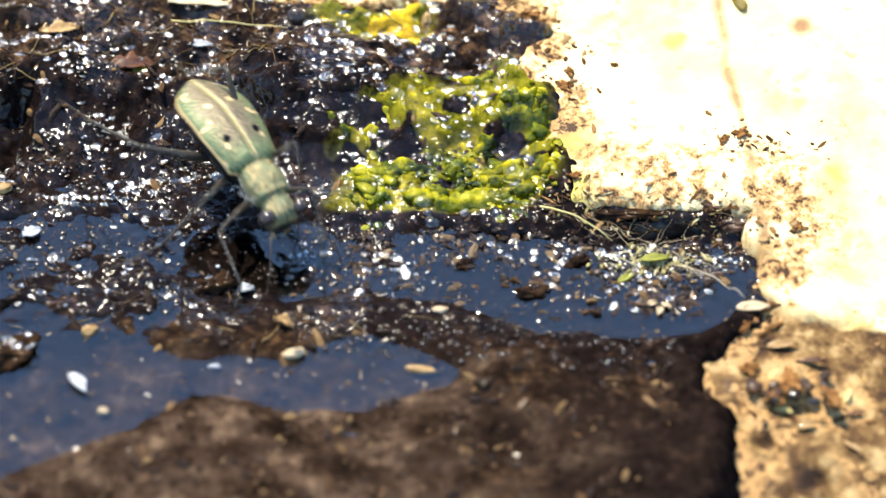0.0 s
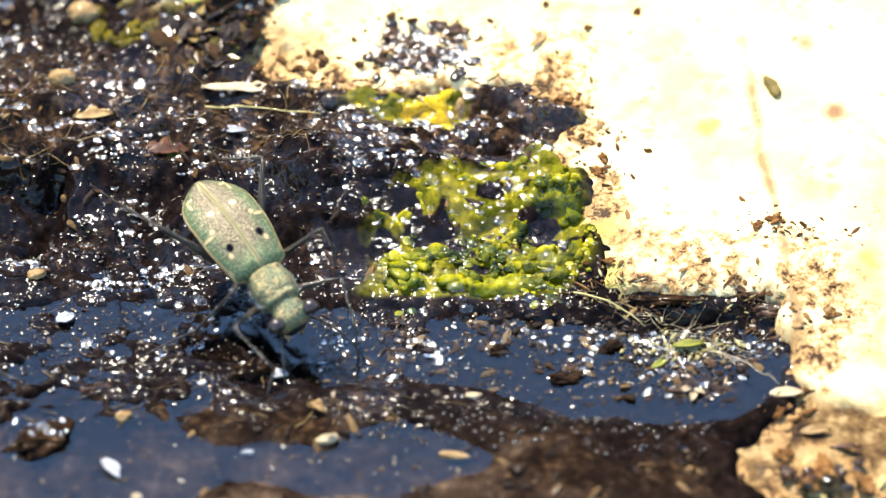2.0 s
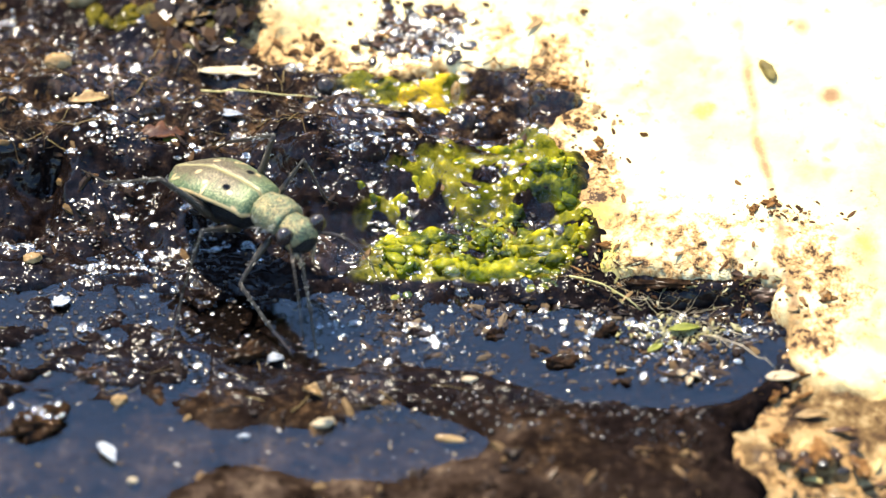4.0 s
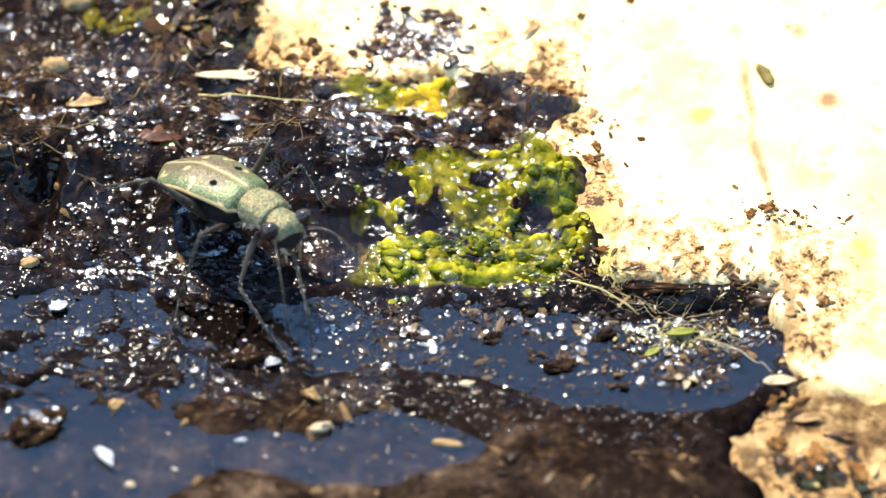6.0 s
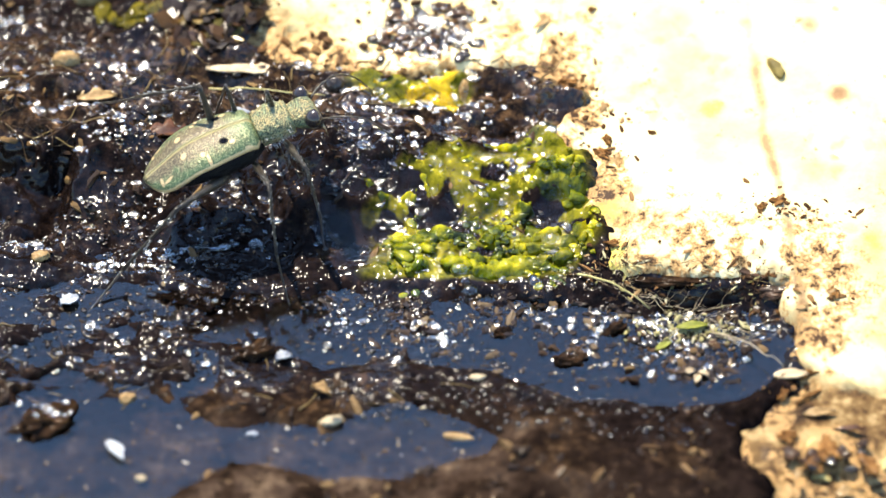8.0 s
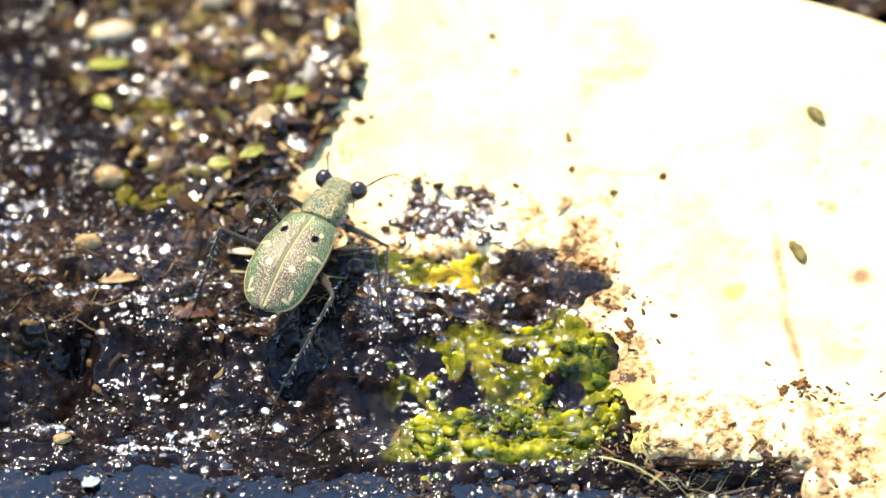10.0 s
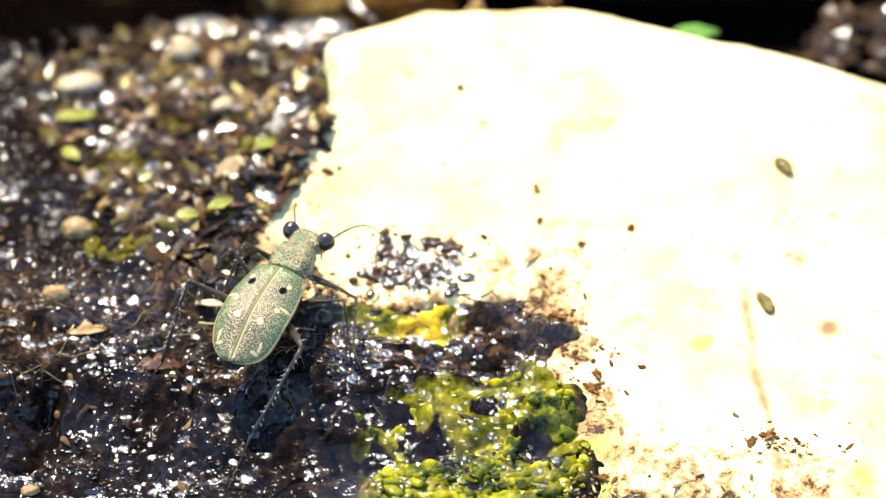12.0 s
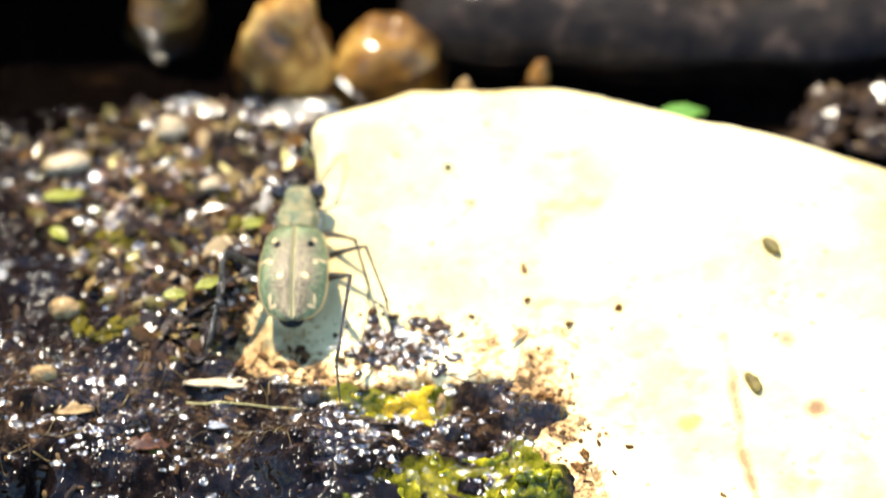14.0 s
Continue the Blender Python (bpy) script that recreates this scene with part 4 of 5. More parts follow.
x, y = scatter(1500, [(-30, 0.5), (-16, 0.5), (8, -0.5), (18, -3), (17, -6), (6, -8), (-6, -7), (-16, -9), (-30, -9)], RNG)
keep = grain(x, y, 4.0, 83, 3) > RNG.normal(-0.02, 0.12, len(x))
x, y = x[keep], y[keep]
beads("pool_grains", x, y, 0.05 + 0.12 * RNG.random(len(x)) ** 2, "glistening grains in the pool", 0.25, 0.25)
x, y = scatter(70, [(-30, 0.5), (-16, 0.5), (8, -0.5), (18, -3), (17, -6), (6, -8), (-6, -7), (-16, -9), (-30, -9)], RNG)
beads("pool_drops", x, y, 0.14 + 0.26 * RNG.random(len(x)) ** 2, "flat sunlit water drops in the pool", 0.2, 0.15, 0.02, BRIGHT_DROP)

# bits and drops in the shallow water by the rock's foot
SHALLOWS = [(5, -1.5), (12, -2.6), (18.5, -2.2), (19.5, -4.5), (16, -8), (10, -8.5), (5, -6)]
x, y = scatter(420, SHALLOWS, RNG)
keep = grain(x, y, 3.0, 87, 3) > RNG.normal(0.0, 0.08, len(x))
x, y = x[keep], y[keep]
r = 0.06 + 0.26 * RNG.random(len(x)) ** 3
tagged(heap("crumbs", np.stack([x, y, np.maximum(tops(x, y), POOL_LEVEL) + 0.02], -1), np.stack([r * RNG.uniform(0.9, 2.0, len(x)), r, r * 0.45], -1), RNG, CRUMB, 1, 0.35, smooth=False), "brown and tan bits afloat in the shallow pool", "crumbs", kind="stuff")
x, y = scatter(150, SHALLOWS, RNG)
keep = grain(x, y, 3.0, 88, 3) > RNG.normal(0.0, 0.08, len(x))
beads("pool_drops", x[keep], y[keep], 0.08 + 0.24 * RNG.random(keep.sum()) ** 2, "sunlit water drops in the shallow pool", 0.2, 0.15, 0.02, BRIGHT_DROP)

# rounded tufts of algae
x, y = scatter(230, [(-4.6, 2.6), (-2, 3.4), (2.6, 3.2), (3.8, 5.0), (6.4, 8.6), (7.6, 8.4), (8.2, 3.2), (8.6, 1.0), (6.8, 0.4), (-2.8, 0.4), (-5.0, 0.6)], RNG)
keep = (grain(x, y, 2.2, 86, 3) > RNG.normal(-0.03, 0.1, len(x))) & (algae_gap(x, y) < 0.4)
x, y = x[keep], y[keep]
r = 0.12 + 0.42 * RNG.random(len(x)) ** 3
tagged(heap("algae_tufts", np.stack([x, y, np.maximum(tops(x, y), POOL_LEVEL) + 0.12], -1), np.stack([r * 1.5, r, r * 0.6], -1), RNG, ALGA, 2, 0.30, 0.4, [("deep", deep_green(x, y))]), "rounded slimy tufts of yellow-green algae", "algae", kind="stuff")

# ---------------------------------------------------------------- litter behind the bank
x, y = scatter(3200, LITTER_BED, RNG)
r = 0.18 + 0.62 * RNG.random(len(x)) ** 2.5
heap_size = np.stack([r * RNG.uniform(0.9, 2.2, len(x)), r * RNG.uniform(0.4, 0.9, len(x)), r * RNG.uniform(0.12, 0.35, len(x))], -1)
tagged(heap("litter", np.stack([x, y, tops(x, y) + 0.25 * r], -1), heap_size, RNG, LITTER, 1, 0.38, 0.6, smooth=False), "wet brown and tan plant litter and grit", "litter", kind="stuff")
x, y = scatter(220, [(21.5, 41), (33, 37), (36, 45), (25, 46)], RNG)
r = 0.3 + 0.8 * RNG.random(len(x)) ** 2
tagged(heap("litter", np.stack([x, y, np.maximum(tops(x, y), BACK_LEVEL) + 0.1 * r], -1), np.stack([r * RNG.uniform(0.9, 2.2, len(x)), r * 0.7, r * 0.35], -1), RNG, MAT_BITS, 1, 0.38, 0.5, smooth=False), "dark brown plant litter in the water behind the rock", "litter", kind="stuff")
x, y = scatter(420, MUD_AREA, RNG)
r = 0.08 + 0.30 * RNG.random(len(x)) ** 2.5
tagged(heap("crumbs", np.stack([x, y, tops(x, y) + 0.05 * r], -1), np.stack([r * RNG.uniform(0.9, 2.4, len(x)), r * 0.6, r * 0.4], -1), RNG, CRUMB, 1, 0.4, smooth=False), "dark wet mud crumbs with brown bits", "mud crumbs", kind="stuff")
x, y = scatter(2400, [(-30, -6), (-30, -30), (17, -30), (15, -13), (4, -9), (-4, -9), (-14, -7)], RNG)
keep = (pool_mask(x, y) < 0.3) & (grain(x, y, 3.0, 81, 3) > 0.0)
x, y = x[keep], y[keep]
r = 0.05 + 0.36 * RNG.random(len(x)) ** 4
tagged(heap("crumbs", np.stack([x, y, tops(x, y) + 0.05 * r], -1), np.stack([r * RNG.uniform(0.9, 2.2, len(x)), r * 0.7, r * 0.5], -1), RNG, CRUMB, 1, 0.4, smooth=False), "brown crumbs on the mud in front of the pools", "mud crumbs", kind="stuff")
x, y = scatter(700, [(-14, 15.5), (-12, 24), (-4, 27), (2, 22), (8, 17.5), (5, 15.8), (-6, 15.2)], RNG)
keep = grain(x, y, 3.2, 77, 3) > 0.02
x, y = x[keep], y[keep]
r = 0.05 + 0.30 * RNG.random(len(x)) ** 3
tagged(heap("grit", np.stack([x, y, tops(x, y) + 0.1 * r], -1), np.stack([r * 1.3, r, r * 0.7], -1), RNG, RUST_CRUMB, 1, 0.35, smooth=False), "brown grit strewn over the rock's edge", "grit", kind="stuff")


# algae caught in the litter
cx = np.concatenate([RNG.normal(-20.2, 1.6, 14), RNG.normal(-20.6, 1.2, 8), RNG.normal(-14.0, 1.8, 8)])
cy = np.concatenate([RNG.normal(29.4, 1.6, 14), RNG.normal(21.2, 1.0, 8), RNG.normal(31.0, 2.0, 8)])
r = 0.25 + 0.6 * RNG.random(len(cx)) ** 2
tagged(heap("algae_clumps", np.stack([cx, cy, tops(cx, cy) + 0.15], -1), np.stack([r * 1.5, r, r * 0.4], -1), RNG, LITTER_MOSS, 2, 0.3), "yellow-olive algae clumps among wet litter", "algae", kind="stuff")


# ---------------------------------------------------------------- single things
def lump_thing(name, label, category, x, y, size, material, seed, rough=0.2, level=3, turn=0.0, lift=0.35, group=""):
    rng = random.Random(seed)
    if name == "grain":
        size, rough = tuple(0.8 * s for s in size), rough + 0.3
    bm = blob(bmesh.new(), (0, 0, 0), size, rng, rough, level, Euler((rng.uniform(-0.15, 0.15), rng.uniform(-0.15, 0.15), radians(turn))).to_matrix())
    ob = part(name, bm, material)
    z = top_at(x, y)
    if y < 4:
        z = max(z, POOL_LEVEL - 0.1)
    ob.location = Vector((x, y, z + size[2] * lift)) * MM
    return tagged(ob, label, category, group)


# stones in the dark water behind
STONES = [(-9.0, 48.2, 3.0, 2.8, 6.2, 3), (-2.9, 48.6, 4.4, 3.0, 6.0, 9), (-16.6, 54.0, 2.3, 2.5, 5.0, 12)]
for k, (x, y, a, b, c, seed) in enumerate(STONES):
    ob = lump_thing("stone", "rounded wet brown stone standing in dark water", "stone", x, y, (a, b, c), STONE_BROWN, seed, 0.25, 4, 20 * k, 0.55, "stones in the back water")


def fallen_log():
    bm = bmesh.new()
    pts = [(-150 + 20 * k, 86 + 0.8 * math.sin(k), 10 + 0.6 * math.sin(k * 1.7)) for k in range(16)]
    tube(bm, pts, [24 + 0.8 * math.sin(k * 2.3) for k in range(16)], 48)
    bmesh.ops.subdivide_edges(bm, edges=bm.edges, cuts=1)
    for v in bm.verts:
        v.co += v.normal * 1.2 * noise.noise(Vector((v.co.x * 0.06, v.co.y * 0.35, v.co.z * 0.35)))
    return tagged(part("log", bm, BARK), "dark wet log lying behind the rock", "log")


fallen_log()


def branch():
    """A wet fallen branch close behind the rock, ribbed along its length."""
    bm, n = bmesh.new(), 60
    pts = [(-1.5 + 1.5 * k, 52.6 + 0.5 * math.sin(k * 0.35), -2.6 + 0.4 * math.sin(k * 0.23 + 1)) for k in range(n)]
    tube(bm, pts, [4.1 * min(1.0, 0.55 + 0.12 * k) + 0.25 * math.sin(k * 0.8) for k in range(n)], 40)
    for v in bm.verts:
        v.co += v.normal * (0.9 * noise.noise(Vector((v.co.x * 0.12, v.co.y * 0.9, v.co.z * 0.9))) + 0.4 * noise.noise(Vector((v.co.x * 0.4, v.co.y * 2.0, v.co.z * 2.0))))
    return tagged(part("branch", bm, BARK), "dark wet grey-brown branch lying behind the rock", "branch")


branch()


def ground_at(x, y):
    z = top_at(x, y)
    return max(z, POOL_LEVEL) if y < 4 and x < 21 else z


def flake(name, label, category, x, y, length, width, turn, material, curl=0.3, seed=0, lift=0.08, group="", tip=0.0):
    """A thin curved scale or leaf with a pointed outline and a midrib fold."""
    rng, bm = random.Random(seed), bmesh.new()
    nu, nv, t = 12, 6, 0.05 * width + 0.03
    rows = [[], []]
    for layer in (0, 1):
        for i in range(nu + 1):
            u = i / nu
            half = 0.5 * width * math.sin(math.pi * (0.04 + 0.92 * u) ** 0.85) * (1 + 0.14 * noise.noise(Vector((u * 5, seed * 3.7, 0))))
            torn = 0.0 if category in ("leaf", "seed") else 0.45
            line = []
            for j in range(nv + 1):
                v = 2 * j / nv - 1
                v *= 1 + torn * noise.noise(Vector((u * 8, 3.0 if v > 0 else 7.0, seed * 1.7)))
                z = curl * width * (0.6 * v * v + 0.5 * math.sin(math.pi * u)) + 0.10 * width * noise.noise(Vector((u * 3, v * 2, seed)))
                line.append(bm.verts.new(((u - 0.5) * length, v * half, z - t * layer)))
            rows[layer].append(line)
    top, low = rows
    for i in range(nu):
        for j in range(nv):
            bm.faces.new((top[i][j], top[i + 1][j], top[i + 1][j + 1], top[i][j + 1]))
            bm.faces.new((low[i][j], low[i][j + 1], low[i + 1][j + 1], low[i + 1][j]))
        bm.faces.new((top[i][0], low[i][0], low[i + 1][0], top[i + 1][0]))
        bm.faces.new((top[i][nv], top[i + 1][nv], low[i + 1][nv], low[i][nv]))
    for i, order in ((0, 1), (nu, -1)):
        for j in range(nv):
            bm.faces.new((top[i][j], top[i][j + 1], low[i][j + 1], low[i][j])[::order])
    ob = part(name, bm, material)
    ob.matrix_basis = Matrix.Translation(Vector((x, y, ground_at(x, y) + lift)) * MM) @ Euler((rng.uniform(-0.15, 0.15), radians(tip) + rng.uniform(-0.1, 0.1), radians(turn))).to_matrix().to_4x4()
    return tagged(ob, label, category, group)


def strand(name, label, category, points, radius, material, lift=0.1, sag=0.0):
    """A thin stalk laid from place to place of the plan."""
    pts = []
    for (ax, ay), (bx, by) in zip(points, points[1:]):
        for k in range(6):
            s = k / 6
            x, y = ax + (bx - ax) * s, ay + (by - ay) * s
            pts.append((x, y))
    pts.append(points[-1])
    hs = [ground_at(*p) for p in pts]
    line = [(x, y, max(hs[max(0, i - 2):i + 3]) + lift + sag * math.sin(math.pi * i / (len(pts) - 1))) for i, (x, y) in enumerate(pts)]
    n = len(line)
    ob = part(name, tube(bmesh.new(), line, [radius * (1 - 0.6 * i / n) for i in range(n)], 6), material)
    return tagged(ob, label, category)


def fibres(name, n, outline, length, radius, material, label, category, level=0.05, bend=0.35):
    """Fine roots and threads lying on the ground, in one heap."""
    x, y = scatter(n, outline, RNG)
    ang = RNG.normal(0, 0.5, len(x)) + RNG.choice([0.0, 2.8, 0.4], len(x))
    size = length * RNG.uniform(0.4, 1.4, len(x))
    P = [(x, y)]
    for k in range(7):
        x, y = x + np.cos(ang) * size / 7, y + np.sin(ang) * size / 7
        ang = ang + RNG.normal(0, bend, len(x)) * 0.6
        P.append((x, y))
    P = np.array(P).transpose(2, 0, 1)
    Z = tops(P[..., 0], P[..., 1])
    Z = np.where(P[..., 1] < 4, np.maximum(Z, POOL_LEVEL), Z)
    Z = np.maximum(Z, (np.roll(Z, 1, 1) + np.roll(Z, -1, 1)) / 2) + level
    verts, faces = [], []
    for p, zs in zip(P, Z):
        r0 = radius * RNG.uniform(0.5, 1.5)
        base = len(verts)
        for k in range(8):
            dx, dy = p[min(k + 1, 7)] - p[max(k - 1, 0)]
            d = math.hypot(dx, dy) + 1e-6
            sx, sy, r = -dy / d, dx / d, r0 * (1 - 0.08 * k)
            for c, h in ((1, 0), (0, 1), (-1, 0), (0, -1)):
                verts.append(((p[k][0] + sx * c * r) * MM, (p[k][1] + sy * c * r) * MM, (zs[k] + h * r) * MM))
        for k in range(7):
            for i in range(4):
                a, b = base + 4 * k + i, base + 4 * k + (i + 1) % 4
                faces.append((a, b, b + 4, a + 4))
        faces += [(base + 3, base + 2, base + 1, base), (base + 28, base + 29, base + 30, base + 31)]
    me = bpy.data.meshes.new(name)
    me.from_pydata(verts, [], faces)
    me.polygons.foreach_set("use_smooth", np.ones(len(me.polygons), bool))
    me.materials.append(material)
    return tagged(new(name, me), label, category, kind="stuff")


CREST = [(-30, 10), (-30, 17), (-12, 17), (6, 15.5), (7, 12.5), (-4, 10.5), (-12, 9.5)]
fibres("root_fibres", 190, CREST, 2.2, 0.04, FIBRE, "matted brown root fibres on the mud crest", "root fibres")
fibres("root_fibres", 70, [(-30, -3.5), (-30, -10), (-12, -12), (-5, -11), (2, -9), (16, -12), (4, -8), (-6, -7), (-14, -4.5)], 1.6, 0.05, FIBRE, "brown root fibres on the mud between the pools", "root fibres")
fibres("pale_fibres", 64, [(9, -1), (12, -3), (15, -5.2), (17.5, -5.6), (18, -4.2), (14, -2), (10, -0.6)], 1.9, 0.015, CREAM, "pale tangled plant fibres beside the pool", "plant fibres", 0.12, 0.35)
fibres("litter_fibres", 220, LITTER_BED, 1.8, 0.045, FIBRE, "brown stalk pieces among wet litter", "plant fibres", 0.25)

# frayed scraps along the rock's lower ledge
x = RNG.uniform(8.0, 20.5, 190)
y = np.interp(x, [8, 10, 14, 20.5], [0.4, -0.3, -0.9, -1.3]) + RNG.normal(0, 0.65, 190)
r = 0.04 + 0.16 * RNG.random(190) ** 3
at = np.stack([x, y, np.maximum(tops(x, y), POOL_LEVEL) + 0.05], -1)
shape = np.stack([r * RNG.uniform(1.2, 4.5, 190), r * 0.7, r * 0.4], -1)
tagged(heap("ledge_scraps", at[:110], shape[:110], RNG, RUST_CRUMB, 1, 0.4, 0.35, smooth=False), "rusty brown plant scraps along the ledge", "plant scraps", kind="stuff")
tagged(heap("ledge_scraps", at[110:], shape[110:] * 0.8, RNG, FLUFF, 1, 0.4, 0.35, smooth=False), "pale frayed plant scraps along the ledge", "plant scraps", kind="stuff")
fibres("ledge_fibres", 46, [(8, -0.6), (8.5, 0.6), (14, 0.2), (20, -0.6), (20, -1.8), (13, -1.8)], 1.8, 0.022, FIBRE, "brown fibres hanging over the ledge", "plant fibres", 0.1, 0.3)

# pale fluff caught in the fibres
x, y = RNG.normal(14.2, 1.7, 260), RNG.normal(-4.0, 0.6, 260)
r = 0.03 + 0.14 * RNG.random(260) ** 3
tagged(heap("plant_fluff", np.stack([x, y, np.maximum(tops(x, y), POOL_LEVEL) + 0.1], -1), np.stack([r * 2.2, r * 0.8, r * 0.6], -1), RNG, FLUFF, 1, 0.4, 0.5, smooth=False), "cream plant fluff caught among fibres in the pool", "plant fluff", kind="stuff")
x, y = scatter(420, [(-8, -9), (0, -8), (6, -9.6), (16, -11), (15, -14), (4, -13), (-6, -11.5)], RNG)
beads("shore_drops", x, y, 0.05 + 0.13 * RNG.random(len(x)) ** 3, "tiny glistening grains on the mud before the pool")
beads("pool_grains", RNG.normal(13.4, 1.6, 30), RNG.normal(-4.6, 0.8, 30), 0.08 + 0.30 * RNG.random(30) ** 3, "bright wet grains beside the plant fluff")
beads("waterline_drops", RNG.normal(-14.8, 0.8, 45), RNG.normal(2.0, 0.7, 45), 0.06 + 0.12 * RNG.random(45) ** 2, "bright wet grains at the bank's foot", 0.25, 0.22)

# sodden bits rising through the pool
x, y = scatter(1900, [(-9, -1), (8, -0.5), (18, -3.0), (17, -8.5), (6, -9), (-6, -6)], RNG)
keep = grain(x, y, 2.6, 84, 4) > RNG.normal(0.03, 0.08, len(x))
x, y = x[keep], y[keep]
r = 0.05 + 0.30 * RNG.random(len(x)) ** 4
tagged(heap("pool_bits", np.stack([x, y, np.maximum(tops(x, y), POOL_LEVEL) - 0.02 * r], -1), np.stack([r * RNG.uniform(1, 2.2, len(x)), r * 0.7, r * 0.35], -1), RNG, MAT_BITS, 2, 0.45, 0.3, smooth=False), "sodden brown bits rising through the pool", "plant bits", kind="stuff")

# fine scum on the pools
for outline, n in ((POOL_BACK, 300), (POOL_FRONT, 420), (POOL_SIDE, 140)):
    x, y = scatter(n, outline, RNG, 0.1)
    r = 0.03 + 0.12 * RNG.random(len(x)) ** 4
    tagged(heap("pool_scum", np.stack([x, y, np.maximum(tops(x, y), POOL_LEVEL) + 0.03], -1), np.stack([r * RNG.uniform(1, 2.5, len(x)), r, r * 0.4], -1), RNG, SCUM, 1, 0.3, 0.3, smooth=False), "tan and brown specks floating on the pool", "specks", kind="stuff")

# by the pools
flake("seed", "flat cream seed on dark mud by the rock", "seed", 19.9, -8.5, 2.0, 0.95, 8, CREAM, 0.12, 1, 0.12)
lump_thing("husk", "pale tan grain husk lying in the pool", "husk", 0.5, -13.2, (0.95, 0.30, 0.24), TAN, 2, 0.08, 3, -5, 0.3)
flake("white_flake", "small white flake floating on the pool", "flake", -22.5, -1.6, 1.2, 0.9, 30, WHITE, 0.2, 3)
flake("petal", "frayed white petal floating on the pool", "petal", -19.5, -14.4, 2.0, 0.85, -62, WHITE, 0.25, 4)
lump_thing("grain", "tan rounded grain on wet mud", "grain", -24.3, 1.8, (0.65, 0.42, 0.36), TAN, 5, 0.15, 3, 15)
lump_thing("grain", "tan rounded grain at the edge of the pool", "grain", -18.9, -9.9, (0.6, 0.45, 0.36), TAN, 6, 0.18, 3, 30)
lump_thing("grain", "cream grain stuck on the mud between pools", "grain", -7.0, -12.1, (0.8, 0.4, 0.34), CREAM, 7, 0.2, 3, 12)
lump_thing("grain", "small pale grain floating on the pool", "grain", -18.0, -16.7, (0.4, 0.34, 0.26), CREAM, 8, 0.15)
lump_thing("grain", "small grey grain floating on the pool", "grain", -11.6, -12.9, (0.5, 0.24, 0.2), WHITE, 9, 0.15)
lump_thing("grain", "small cream grain on brown mud", "grain", 1.5, -8.4, (0.65, 0.25, 0.22), CREAM, 10, 0.15)
flake("curled_husk", "curled orange-brown husk on brown mud", "husk", -7.6, -9.6, 1.3, 0.55, 150, TAN, 0.9, 11)
strand("straw", "thin yellow straw leaning into the pool", "straw", [(7.5, -0.2), (9.5, -1.2), (11.7, -2.5)], 0.07, DRY_GRASS, 0.18, 0.3)
strand("stalk", "thin white stalk over the pool's edge", "stalk", [(15.4, -4.4), (17.6, -5.9), (19.5, -8.0)], 0.04, CREAM, 0.2, 0.5)
flake("leaf", "small lime-green leaf in the pool", "leaf", 12.5, -5.4, 1.2, 0.5, 40, LIME, 0.2, 13)
flake("leaf", "pale lime leaf among tangled fibres", "leaf", 14.2, -4.0, 1.9, 0.7, 10, LIME, 0.25, 14, 0.3)
for k, (x, y, a) in enumerate(((14.0, -7.7, 20), (14.8, -7.9, -30), (14.4, -8.3, 75))):
    flake("husk", "cream split husk in the pool", "husk", x, y, 0.7, 0.4, a, CREAM, 0.5, 20 + k, 0.1)
for k, (x, y, a, b) in enumerate(((6.9, -6.5, 1.1, 0.6), (9.6, -3.9, 1.0, 0.5), (-11.6, -6.2, 1.4, 0.9), (-23.6, -11.8, 2.2, 1.4), (3.0, -4.2, 0.7, 0.5))):
    lump_thing("mud_clod", "glossy dark mud clod standing out of the pool", "mud clod", x, y, (0.75 * a, 0.75 * b, 0.4 * b + 0.12), MUD_CLOD, 30 + k, 0.9, 4, 10 * k, 0.2)
lump_thing("bark_strip", "dark brown bark strip along the pool's edge", "bark", 17.6, -0.2, (1.7, 0.3, 0.16), DARK_BARK, 40, 1.0, 4, -3, 0.4)
lump_thing("bark_strip", "black wet bark strip by the pool", "bark", 12.4, -0.8, (1.8, 0.35, 0.18), MUD_CLOD, 41, 1.0, 4, -8, 0.3)
lump_thing("bark_strip", "short dark bark strip by the pool", "bark", 19.0, -1.6, (1.1, 0.35, 0.2), DARK_BARK, 42, 1.0, 4, -6, 0.4)
flake("white_flake", "pale wet flake on the mud", "flake", -9.8, -6.7, 1.0, 0.8, 20, WHITE, 0.4, 43)


def bead_row(name, n, line, size, label, tall=0.5, up=0.0, material=WET_GRAIN):
    """Drops strung along a line of the plan."""
    s = np.sort(RNG.random(n))
    x, y = line(s)
    return beads(name, x + RNG.normal(0, 0.12, n), y + RNG.normal(0, 0.07, n), size * RNG.uniform(0.4, 1.3, n), label, 0.4, tall, up, material)


bead_row("waterline_drops", 75, lambda s: (-22.4 + 7.2 * s, 1.15 + 0.2 * np.sin(5 * s) + 1.7 * ease(s, 0.55, 1.0)), 0.15, "bright wet drops along the bank's foot", 0.2, 0.0, BRIGHT_DROP)
bead_row("shore_drops", 26, lambda s: (-16.0 + 9.5 * (0.6 * s + 0.4 * np.linspace(0, 1, len(s))), 43.0 + 0.7 * np.sin(37 * s)), 1.05, "large bright water drops at the back shore", 0.32, 0.15, BRIGHT_DROP)
bead_row("clod_drops", 18, lambda s: (-25.2 + 3.2 * s, -11.6 + 0.6 * np.sin(31 * s)), 0.17, "bright water drops on a mud clod", 0.3, 0.85, BRIGHT_DROP)
